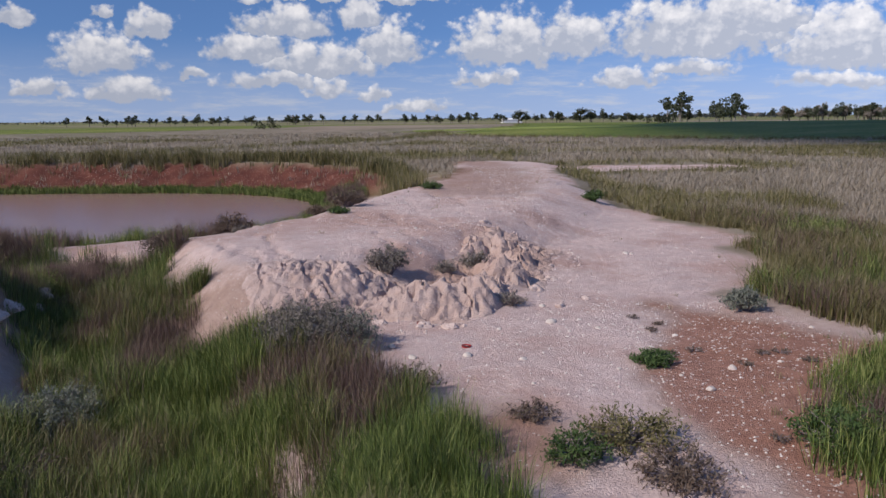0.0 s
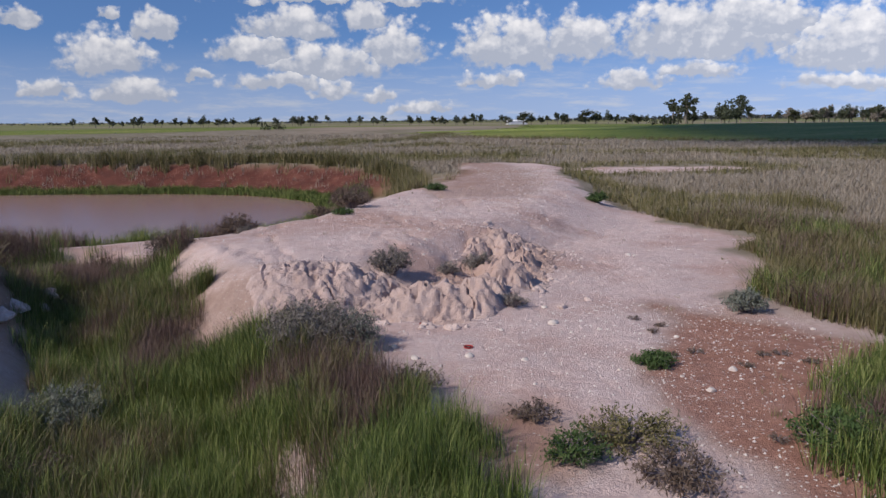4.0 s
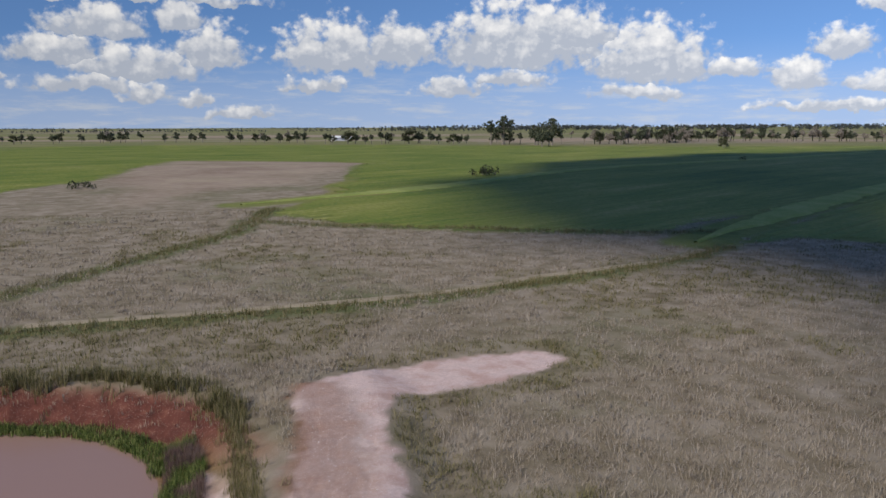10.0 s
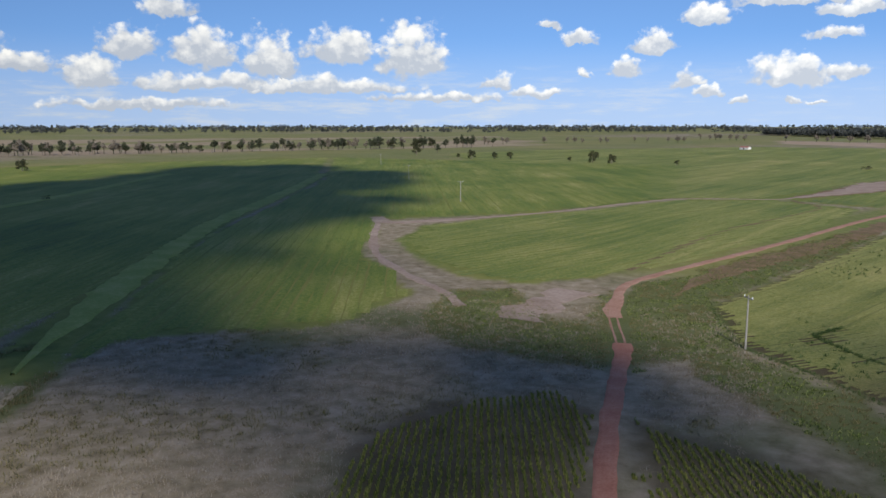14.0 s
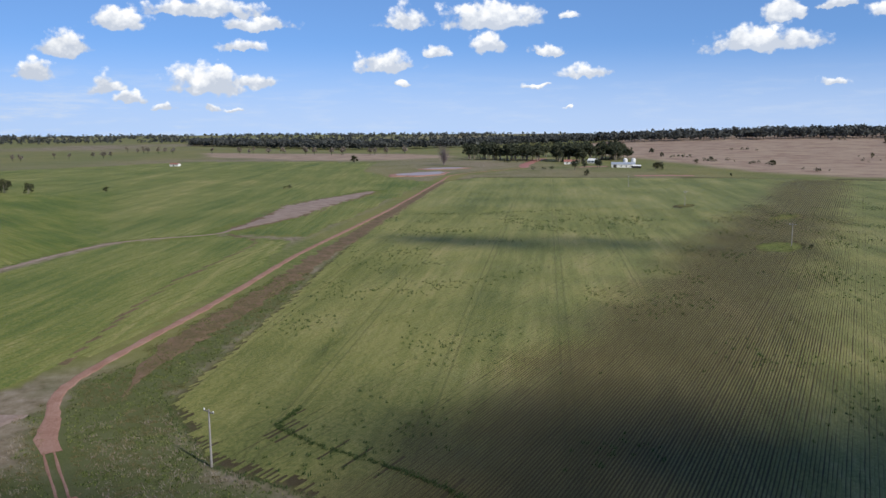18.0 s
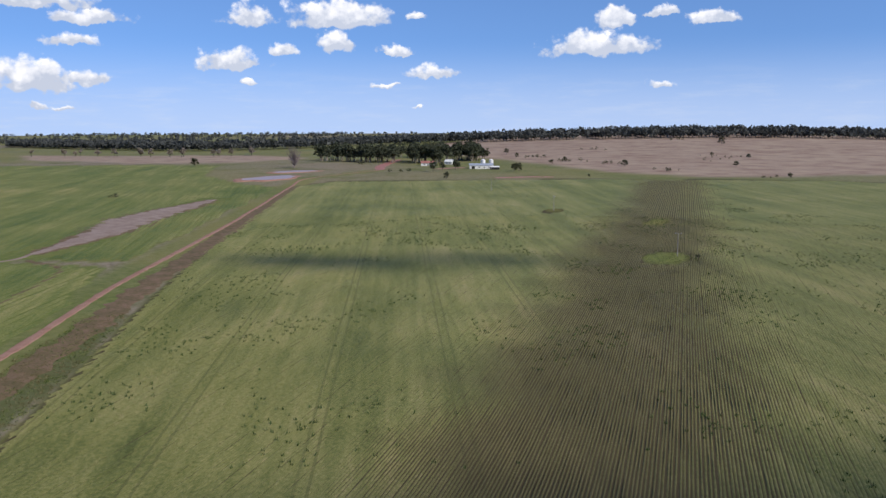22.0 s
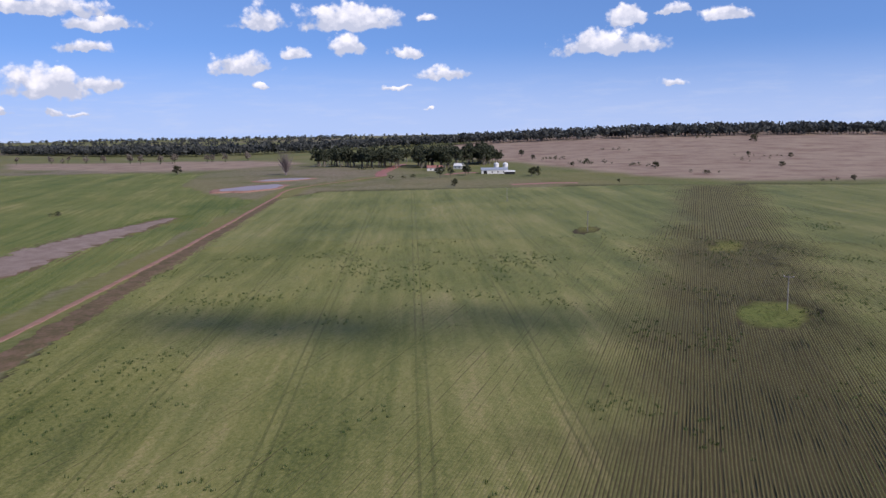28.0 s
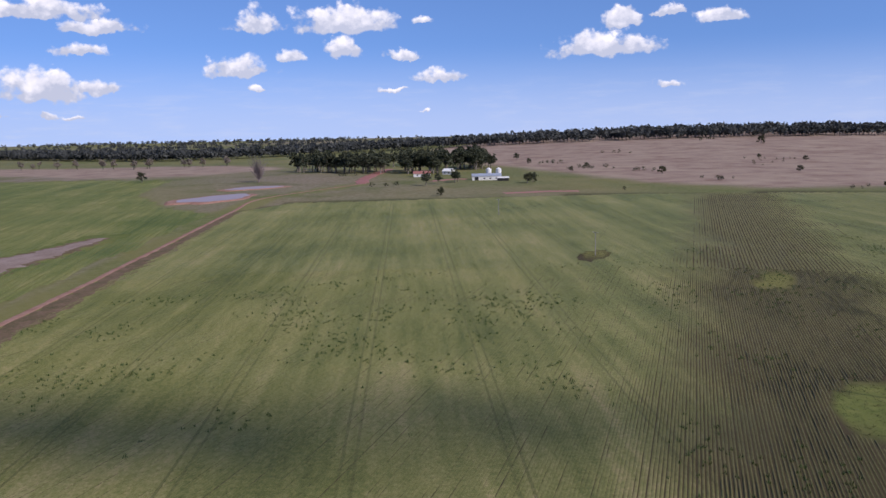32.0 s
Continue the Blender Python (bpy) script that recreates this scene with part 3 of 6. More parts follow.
    me = sheet("ground", np.stack([x, y, z], -1), f, M_GROUND, True, {"zone": np.stack([bare, red, green, one], -1), "zone_b": np.stack([crop, tan, stones, one], -1), "zone_c": np.stack([deep, soil, 0 * one, one], -1)})
    return tagged(new("ground", me), "pale bare earth, red soil, dry grassland and green paddocks", "ground", kind="structure")


ground()
k = np.linspace(0, 2 * math.pi, 97)[:-1]
me = bpy.data.meshes.new("pond")
bm = bmesh.new()
bm.faces.new([bm.verts.new((-22 + 18.0 * np.sign(math.cos(a)) * abs(math.cos(a)) ** 0.77, 33.2 + 14.0 * np.sign(math.sin(a)) * abs(math.sin(a)) ** 0.77, WATER)) for a in k])
bm.to_mesh(me)
m, t, b = material("muddy water", 0.22)
b.inputs["Base Color"].default_value = (0.27, 0.165, 0.13, 1)
b.inputs["Specular IOR Level"].default_value = 0.4
bump(t, b, noise_node(t, 3.0, 3, 0.5, where(t)), 0.04, 0.05)
me.materials.append(m)
tagged(new("water", me), "still muddy pink-brown water of a farm dam", "water", kind="structure")

# ---- grass and crops ----
def blades(base, height, width, turn, lean, parts=2):
    """Tapered bent blades as arrays of verts and triangles. base n x 3; the rest n."""
    n = len(base)
    side = np.stack([np.cos(turn), np.sin(turn), 0 * turn], -1) * (width / 2)[:, None]
    fall = np.stack([-np.sin(turn), np.cos(turn), 0 * turn], -1) * (lean * height)[:, None]
    up = np.stack([0 * height, 0 * height, height], -1)
    if parts == 1:
        v = np.stack([base - side, base + side, base + fall + up], 1)
        f = np.arange(3 * n).reshape(n, 3)
    else:
        mid = base + 0.35 * fall + 0.62 * up
        v = np.stack([base - side, base + side, mid - 0.7 * side, mid + 0.7 * side, base + fall + 0.97 * up], 1)
        i = 5 * np.arange(n)[:, None]
        f = np.concatenate([i + [0, 1, 3], i + [0, 3, 2], i + [2, 3, 4]], 1).reshape(-1, 3)
    return v.reshape(-1, 3), f


def tufts(xy, count, height, width, spread, lean=0.5, parts=2, sink=0.03):
    """Many tufts of blades on the ground at xy."""
    n = len(xy)
    height, width, spread = (np.broadcast_to(np.asarray(v, float), (n,)) for v in (height, width, spread))
    at = np.repeat(xy, count, 0)
    a, d = rng.uniform(0, 2 * math.pi, n * count), np.sqrt(rng.uniform(0, 1, n * count)) * np.repeat(spread, count)
    at = at + np.stack([np.cos(a) * d, np.sin(a) * d], -1)
    z = land(at[:, 0], at[:, 1]) - sink
    h = np.repeat(height, count) * rng.uniform(0.55, 1.15, n * count)
    return blades(np.column_stack([at, z]), h, np.repeat(width, count) * rng.uniform(0.7, 1.3, n * count),
                  rng.uniform(0, 2 * math.pi, n * count), np.abs(rng.normal(0, lean, n * count)), parts)


def stuff(name, vf, mat, label, category):
    v, f = vf
    return tagged(new(name, sheet(name, v, f, mat)), label, category, kind="stuff")


def polar(n, r0, r1, a0, a1):
    """Points of the plan, evenly spread as seen from the middle."""
    r, a = r0 * (r1 / r0) ** rng.uniform(0, 1, n), np.radians(rng.uniform(a0, a1, n))
    return np.stack([r * np.sin(a), r * np.cos(a)], -1)


def box_points(n, x0, x1, y0, y1):
    return np.stack([rng.uniform(x0, x1, n), rng.uniform(y0, y1, n)], -1)


M_DRY = blades_material("dry grass", [(0.188, 0.148, 0.10), (0.315, 0.26, 0.195), (0.39, 0.335, 0.272)], 0.8, 0.1)
M_LUSH = blades_material("green grass", [(0.014, 0.023, 0.005), (0.055, 0.085, 0.015), (0.14, 0.185, 0.040), (0.33, 0.34, 0.12)], 0.6)
M_OLIVE = blades_material("olive grass", [(0.06, 0.06, 0.018), (0.125, 0.115, 0.038), (0.20, 0.165, 0.075), (0.29, 0.24, 0.14)], 0.7)
M_SEED = blades_material("purple seed heads", [(0.08, 0.045, 0.037), (0.155, 0.10, 0.082), (0.25, 0.182, 0.148)], 0.85, 0.05)
OPEN = (GREEN_NORTH, GREEN_WEST, GREEN_STRIP, GREEN_EAST, GREEN_FAR, CROP, ROWS, ROWS_B)


def meadow(p):
    """Which points lie on open grassland."""
    x, y = p[:, 0], p[:, 1]
    ok = (inside(x, y, BARE) < -0.35 + 0.5 * (fbm(x, y, 2, 41) - 0.5)) & (pond_far(x, y) > 1.34) & (line_far(x, y, GULLY) > 1.7) & (line_far(x, y, TRACK) > 3.5)
    for poly in OPEN:
        ok &= (inside if poly is CROP else edge)(x, y, poly) < 0.5
    for line in HEADLANDS:
        ok &= line_far(x, y, line) > 4.5
    ok &= line_far(x, y, OLD_TRACK) > 0.9 + 0.5 * fbm(x * 0.4, y * 0.4, 2, 56)
    return ok & ~((x < 2.2) & (y < 11.5)) & (y > 9.4) & (inside(x, y, NEARSHORE) < -0.2)


p = polar(60000, 9, 150, -33, 112)
p = p[meadow(p)]
r = np.hypot(p[:, 0], p[:, 1])
lush = (fbm(p[:, 0] * 0.07, p[:, 1] * 0.07, 3, 51) > 0.575) | (inside(p[:, 0], p[:, 1], BARE) > -1.6 - 2.5 * fbm(p[:, 0] * 0.3, p[:, 1] * 0.3, 2, 52)) & (p[:, 0] > 4)
size = 0.30 + 0.20 * rng.uniform(0, 1, len(p))
for name, some, mat, label in (("dry_grass", ~lush, M_DRY, "dry tan and lilac-grey seeding grass over the paddock"), ("olive_grass", lush, M_OLIVE, "olive-green grass patches among the dry grass")):
    stuff(name, tufts(p[some], 10, size[some] * (0.5 + 0.9 * fbm(p[some][:, 0] * 0.5, p[some][:, 1] * 0.5, 3, 55)), 0.008 + 0.0007 * r[some], 0.14 + 0.005 * r[some], 0.95, 1), mat, label, "grass")

# rank growth along old furrows and the far side of the dam
HEDGES = [[(-60, 60), (-10, 65.5), (4, 67.2), (12.7, 69), (24.4, 74), (37, 79), (53, 88), (60, 93.5)], [(-35, 60), (-5, 120), (0, 150)], [(-4, 132), (9, 124), (31, 116.5), (55, 107), (67, 106)], [(-40, 51), (-34, 50.6), (-20, 50.2), (-10, 49), (-5, 46.8), (-3, 43)]]
q = []
for hedge in HEDGES:
    for (ax, ay), (bx, by) in zip(hedge[:-1], hedge[1:]):
        n = int(np.hypot(bx - ax, by - ay) * 6)
        s = rng.uniform(0, 1, n)
        q.append(np.stack([ax + s * (bx - ax) + rng.normal(0, 0.8, n), ay + s * (by - ay) + rng.normal(0, 0.8, n)], -1))
q = np.concatenate(q)
stuff("rank_grass", tufts(q, 10, 0.62, 0.05, 0.35, 0.4, 1), M_OLIVE, "tall olive grass along an old furrow", "grass")

# hummocks along the top of the red bank
q = []
for (ax, ay), (bx, by) in zip(HEDGES[-1][:-1], HEDGES[-1][1:]):
    n = int(np.hypot(bx - ax, by - ay) * 9)
    u = rng.uniform(0, 1, n)
    q.append(np.stack([ax + u * (bx - ax) + rng.normal(0, 0.35, n), ay + u * (by - ay) + rng.normal(0, 0.7, n)], -1))
q = np.concatenate(q)
tussock = fbm(q[:, 0] * 0.5, q[:, 1] * 0.5, 3, 64)
stuff("bank_grass", tufts(q[tussock > 0.42], 36, 0.35 + 0.9 * tussock[tussock > 0.42], 0.03, 0.3, 0.45), M_OLIVE, "dark olive hummocks of grass on top of the red bank", "grass")

# dam margin
SHORE = [(-15, 16.5), (-11.9, 19.6), (-10.9, 20.7), (-9.8, 21.9), (-8.6, 23.2), (-7.3, 24.8), (-6.0, 26.7), (-5.2, 29), (-4.8, 32), (-4.6, 36.5), (-5.2, 40)]
p = box_points(30000, -27, -3, 16, 50)
k = pond_far(p[:, 0], p[:, 1])
near_side = (p[:, 1] < 41) & (k > 0.985) & (line_far(p[:, 0], p[:, 1], SHORE) < 0.55 + 0.8 * fbm(p[:, 0] * 0.5, p[:, 1] * 0.5, 2, 61))
far_side = (p[:, 1] >= 38) & (k > 0.99) & (k < 1.07)
seedy = fbm(p[:, 0] * 0.35, p[:, 1] * 0.35, 3, 62) > 0.46
stuff("reeds", tufts(p[near_side & ~seedy], 16, np.where(p[near_side & ~seedy][:, 0] < -7, 0.88, 0.66) * (0.5 + 0.8 * fbm(p[near_side & ~seedy][:, 0] * 0.9, p[near_side & ~seedy][:, 1] * 0.9, 2, 63)), 0.016, 0.2, 0.35), M_LUSH, "green reeds on the edge of the dam", "reeds")
stuff("seeding_reeds", tufts(p[near_side & seedy], 22, np.where(p[near_side & seedy][:, 0] < -7, 1.0, 0.75) * (0.5 + 0.8 * fbm(p[near_side & seedy][:, 0] * 0.9, p[near_side & seedy][:, 1] * 0.9, 2, 63)), 0.013, 0.22, 0.4), M_SEED, "purple-brown seeding grass on the edge of the dam", "reeds")
stuff("shore_grass", tufts(p[far_side], 14, 0.4, 0.025, 0.25, 0.4), M_LUSH, "pale green grass on the far shore of the dam", "grass")
p = box_points(420, -26, -2, 40, 54)
k = pond_far(p[:, 0], p[:, 1])
stuff("slope_grass", tufts(p[(k > 1.08) & (k < 1.3)], 9, 0.35, 0.03, 0.25, 0.4), M_DRY, "sparse dry tufts on the red slope", "grass")

# rank growth below the eye and in the gully
p = box_points(6600, -9.0, 2.0, 3.6, 15.5)
x, y = p[:, 0], p[:, 1]
g = line_far(x, y, GULLY)
fore = [(-4.6, 3.6), (-5.0, 8.2), (-4, 9.8), (-2.6, 10.0), (-1.2, 9.2), (-0.8, 8.5), (-0.4, 7.8), (0.1, 7.2), (0.35, 6.6), (0.45, 5.5), (0.45, 3.6)]
keep = ((g < 0.75 + 0.9 * fbm(x, y, 2, 71)) & (y > 6.5) & (x > -8.4)) | (inside(x, y, fore) > -0.1)
p, x, y = p[keep], x[keep], y[keep]
kind = fbm(x * 0.9, y * 0.9, 3, 72)
size = 0.40 * (0.55 + 0.95 * rng.uniform(0, 1, len(p)) ** 1.5)
stuff("tall_grass", tufts(p[kind > 0.47], 72, size[kind > 0.47], 0.0058, 0.17, 0.5), M_LUSH, "long green grass in the gully", "grass")
stuff("seeding_grass", tufts(p[kind < 0.43], 46, size[kind < 0.43], 0.006, 0.17, 0.5), M_SEED, "fine purple-brown seeding grass in the gully", "grass")
stuff("olive_tussocks", tufts(p[(kind > 0.40) & (kind < 0.56)], 40, size[(kind > 0.40) & (kind < 0.56)], 0.008, 0.16, 0.5), M_OLIVE, "olive and straw tussocks in the gully", "grass")
p = np.stack([rng.uniform(-4.6, -2.3, 420), rng.uniform(9.0, 11.6, 420)], -1)
p = p[(p[:, 1] < 11.5 - 0.55 * (p[:, 0] + 4.6)) & (p[:, 1] > 9.6 - 0.2 * (p[:, 0] + 4.6))]
kind = fbm(p[:, 0] * 0.9, p[:, 1] * 0.9, 3, 75)
stuff("tall_grass", tufts(p[kind > 0.44], 46, 0.62, 0.009, 0.18, 0.4), M_LUSH, "long green grass against the foot of the bank", "grass")
stuff("seeding_grass", tufts(p[kind < 0.47], 46, 0.6, 0.007, 0.18, 0.5), M_SEED, "fine purple-brown seeding grass at the foot of the bank", "grass")
q = np.concatenate([np.stack([rng.normal(cx, 0.7, 130), rng.normal(cy, 0.45, 130)], -1) for cx, cy in ((-10.3, 17.2), (-9.2, 16.6), (-8.0, 15.9), (-6.9, 15.2), (-9.8, 15.6))])
kind = fbm(q[:, 0] * 0.8, q[:, 1] * 0.8, 3, 76)
stuff("tall_grass", tufts(q[kind > 0.45], 50, 0.62, 0.009, 0.2, 0.4), M_LUSH, "long green grass at the head of the gully", "grass")
stuff("seeding_grass", tufts(q[kind <= 0.5], 46, 0.66, 0.008, 0.2, 0.45), M_SEED, "purple-brown seeding grass at the head of the gully", "grass")
p = box_points(1100, 3.2, 7.8, 4.8, 9.6)
x, y = p[:, 0], p[:, 1]
p = p[inside(x, y, [(3.5, 4.8), (3.55, 6.4), (3.85, 7.5), (4.5, 8.3), (5.5, 9.2), (7.8, 9.6), (7.8, 4.8)]) > 0.15 * rng.normal(0, 1, len(p))]
kind = fbm(p[:, 0] * 0.9, p[:, 1] * 0.9, 3, 73)
stuff("verge_grass", tufts(p[kind > 0.48], 40, 0.42, 0.010, 0.16, 0.5), M_LUSH, "green grass beside the red gravel", "grass")
stuff("verge_seed", tufts(p[kind < 0.5], 46, 0.5, 0.008, 0.17, 0.5), M_SEED, "fine purple-brown seeding grass beside the red gravel", "grass")
p = box_points(5200, 5, 14, 8.5, 24)
p = p[meadow(p) & (inside(p[:, 0], p[:, 1], BARE) > -3.6)]
kind = fbm(p[:, 0] * 0.6, p[:, 1] * 0.6, 3, 74)
size = 0.34 * (0.5 + 1.0 * rng.uniform(0, 1, len(p)) ** 1.5)
some = (kind > 0.36) & (kind < 0.47)
stuff("edge_seed", tufts(p[some], 26, 1.25 * size[some], 0.008, 0.22, 0.8), M_SEED, "fine purple-brown seeding grass along the bare bank", "grass")
stuff("edge_grass", tufts(p[kind > 0.42], 20, size[kind > 0.42], 0.012, 0.18, 0.8), M_OLIVE, "olive-green grass along the bare bank", "grass")
stuff("edge_green", tufts(p[kind < 0.39], 20, size[kind < 0.39], 0.012, 0.18, 0.8), M_LUSH, "fresh green grass along the bare bank", "grass")
# sparse sprigs on the bare earth
p = box_points(60, -5, 6.5, 7, 42)
p = p[inside(p[:, 0], p[:, 1], BARE) > 0.3]
stuff("sprigs", tufts(p, 9, 0.13, 0.008, 0.07, 0.6), M_OLIVE, "sparse small sprigs on the bare earth", "grass")


def thin_belt(x, y):
    """1 where the wheat stands thin and the drill rows show."""
    d = divide(x, y) + 24 * (fbm(x * 0.05, y * 0.05, 3, 141) - 0.5)
    return smooth(-15, 10, d) * (1 - 0.85 * smooth(36, 60, d))


def crop_rows(name, poly, way, spacing, step, high, wide, mat, label, holes=()):
    """Ridges of sown plants, one after another, cut to a field's outline."""
    wx, wy = np.array(way) / np.hypot(*way)
    nx, ny = -wy, wx
    q = np.array(poly)
    s, c = q @ [wx, wy], q @ [nx, ny]
    rows = np.arange(c.min(), c.max(), spacing)
    S = np.arange(s.min(), s.max() + step, step)
    C, S = np.meshgrid(rows, S, indexing="ij")
    S = S + rng.uniform(-0.3, 0.3, (len(rows), 1)) * step
    C = C + 0.05 * spacing * rng.normal(0, 1, (len(rows), 1)) + 0.14 * spacing * (rng.uniform(0, 1, C.shape) - 0.5)
    x, y = S * wx + C * nx, S * wy + C * ny
    ok = np.ones(x.shape, bool)
    for keep in (*holes, lambda x, y, C: (inside if poly is CROP else edge)(x, y, poly) > 0):
        some = np.nonzero(ok)
        ok[some] = keep(x[some], y[some], C[some])
    h = high * (0.85 + 0.3 * rng.uniform(0, 1, x.shape))
    h[ok] *= 0.55 + 0.9 * fbm(x[ok] * 0.11, y[ok] * 0.11, 4, 81)
    w = wide * (0.88 + 0.24 * rng.uniform(0, 1, x.shape))
    if poly is CROP:  # the plants meet over the rows but for the thin belt
        belt = thin_belt(x[ok], y[ok])
        w[ok] *= 2.0 - belt
        h[ok] *= 0.75 + 0.25 * belt
    z = np.zeros(x.shape)
    z[ok] = land(x[ok], y[ok])
    left = np.stack([x - nx * w / 2, y - ny * w / 2, z - 0.02], -1)
    top = np.stack([x + nx * w * 0.08 * rng.normal(0, 1, x.shape), y + ny * w * 0.08 * rng.normal(0, 1, x.shape), z + h], -1)
    right = np.stack([x + nx * w / 2, y + ny * w / 2, z - 0.02], -1)
    v = np.stack([left, top, right], 2)
    i = (np.arange(x.size) * 3).reshape(x.shape)
    a, b = i[:, :-1][ok[:, :-1] & ok[:, 1:]], i[:, 1:][ok[:, :-1] & ok[:, 1:]]
    f = np.concatenate([np.stack([a, b, b + 1, a + 1], -1), np.stack([a + 1, b + 1, b + 2, a + 2], -1)])
    used = np.unique(f)
    back = np.zeros(v.reshape(-1, 3).shape[0], np.int64)
    back[used] = np.arange(len(used))
    return tagged(new(name, sheet(name, v.reshape(-1, 3)[used], back[f], mat, True)), label, "crop", kind="stuff")


def crop_material(name, stops, way, streak, tram=False, thin=None):
    """Leaves of a sown field with long streaks along the drill lines, paler and darker patches, and wheel marks in pairs every 23 m."""
    m, t, b = material(name, 0.75)
    p = where(t)
    turn = t.nodes.new("ShaderNodeMapping")
    turn.vector_type = "TEXTURE"
    turn.inputs["Rotation"].default_value = (0, 0, math.atan2(way[1], way[0]))
    turn.inputs["Scale"].default_value = (streak, 1, 1)
    t.links.new(p, turn.inputs["Vector"])
    long_ = noise_node(t, 0.35, 4, 0.65, turn.outputs[0])
    wide = maths(t, "MULTIPLY_ADD", noise_node(t, 0.018, 4, 0.6, p), 0.5, maths(t, "MULTIPLY", noise_node(t, 0.07, 3, 0.55, turn.outputs[0]), 0.5))
    fine = noise_node(t, 1.4, 5, 0.75, p)
    f = maths(t, "ADD", maths(t, "MULTIPLY", long_, 0.20), maths(t, "MULTIPLY_ADD", fine, 0.36, maths(t, "MULTIPLY", wide, 0.44)))
    n = len(stops) - 1
    col = ramp(t, f, *[(0.39 + 0.22 * i / n, c) for i, c in enumerate(stops)])
    if thin:
        s = t.nodes.new("ShaderNodeVectorMath")
        s.operation = "DOT_PRODUCT"
        t.links.new(p, s.inputs[0])
        s.inputs[1].default_value = (-0.636, -0.772, 0)
        d = maths(t, "ADD", s.outputs["Value"], 64.9)
        d = maths(t, "MULTIPLY_ADD", noise_node(t, 0.05, 4, 0.6, p), 34.0, maths(t, "SUBTRACT", d, 17.0))
        belt = maths(t, "MULTIPLY", ramp(t, maths(t, "MULTIPLY_ADD", d, 0.01, 0.5), (0.36, (0, 0, 0)), (0.56, (1, 1, 1))), ramp(t, maths(t, "MULTIPLY_ADD", d, 0.01, 0.5), (0.78, (1, 1, 1)), (1.0, (0.05, 0.05, 0.05))))
        col = blend(t, maths(t, "MULTIPLY", belt, 0.75), col, blend(t, f, *thin))
    if tram:
        s = t.nodes.new("ShaderNodeVectorMath")
        s.operation = "DOT_PRODUCT"
        t.links.new(p, s.inputs[0])
        s.inputs[1].default_value = (0.322, 0.946, 0)
        c = maths(t, "SUBTRACT", maths(t, "MODULO", maths(t, "ADD", s.outputs["Value"], 2307.2), 23.0), 11.5)
        c = maths(t, "ABSOLUTE", maths(t, "SUBTRACT", maths(t, "ABSOLUTE", c), 0.95))
        worn = maths(t, "MULTIPLY", maths(t, "LESS_THAN", c, 0.24), maths(t, "MULTIPLY", long_, 0.8))
        col = blend(t, worn, col, (0.05, 0.052, 0.016))
    t.links.new(col, b.inputs["Base Color"])
    b.inputs["Sheen Weight"].default_value = 0.40 if thin else 0.0
    b.inputs["Sheen Roughness"].default_value = 0.35
    t.links.new(blend(t, 0.35, (0.74, 0.76, 0.30), col), b.inputs["Sheen Tint"])
    bump(t, b, fine, 0.5, 0.15)
    return m


WAY_A, WAY_B = (0.946, -0.322), (0.772, -0.636)
BROWN = ((0.036, 0.030, 0.012), (0.105, 0.082, 0.036))
M_FIELD_A = crop_material("wheat", [(0.052, 0.066, 0.015), (0.114, 0.124, 0.033), (0.190, 0.184, 0.060), (0.29, 0.240, 0.110)], WAY_A, 14, True, BROWN)
M_FIELD_N = crop_material("young cereal", [(0.046, 0.078, 0.009), (0.098, 0.136, 0.016), (0.168, 0.182, 0.032), (0.29, 0.255, 0.09)], (0.85, 0.53), 10)

M_FIELD_F = crop_material("yellowing cereal", [(0.050, 0.080, 0.014), (0.110, 0.140, 0.028), (0.195, 0.198, 0.052), (0.33, 0.275, 0.12)], (0.97, -0.2), 18)


CUT = [(144.8, 2.7), (137.5, 6.5), (128.6, 1.2), (118.3, -8.1), (111, -14), (101, -19)]


def seen(x, y, C):
    """The part of the field in front of the walk."""
    return (x > 62) & (y > -60 - 1.15 * x) & (y > -580)


def whole(x, y, C):
    ok = line_far(x, y, CUT) > 0.2
    for cx, cy, cr in ISLES:
        ok &= isle(x, y, cx, cy, cr) > 1
    return ok


crop_rows("wheat_rows", CROP, WAY_B, 0.54, 4.0, 0.14, 0.33, M_FIELD_A, "green wheat in drill rows with wheel marks", [lambda x, y, C: np.hypot(x - 60, y + 10) < 400, seen, whole])
crop_rows("far_wheat_rows", CROP, WAY_B, 1.08, 5.0, 0.22, 0.72, M_FIELD_A, "green wheat in drill rows beyond the power line", [lambda x, y, C: np.hypot(x - 60, y + 10) > 393, seen, whole])
for poly, way, mat in ((GREEN_NORTH, (0.9, 0.44), M_FIELD_N), (GREEN_WEST, (0.97, 0.2), M_FIELD_N), (GREEN_STRIP, (0.85, 0.53), M_FIELD_N), (GREEN_EAST, (0.9, -0.4), M_FIELD_F), (GREEN_FAR, (0.97, -0.2), M_FIELD_F)):
    crop_rows("cereal_rows", poly, way, 2.4, 7.0, 0.10, 2.6, mat, "young green cereal on a wide paddock", [lambda x, y, C: (x > -200) & (edge(x, y, STUBBLE) < 0) & (line_far(x, y, TRACK) > 4) & (line_far(x, y, SCALDS[0]) > 9 + 3 * fbm(x * 0.1, y * 0.1, 2, 97)) & (line_far(x, y, SCALDS[1]) > 3) & (line_far(x, y, HEADLANDS[0]) > 3.0) & (line_far(x, y, HEADLANDS[1]) > 3.0)])
q = []
for cx, cy, cr in ISLES:
    e = np.stack([rng.uniform(cx - 16, cx + 16, 1500), rng.uniform(cy - 16, cy + 16, 1500)], -1)
    q.append(e[isle(e[:, 0], e[:, 1], cx, cy, cr) < 1.0])
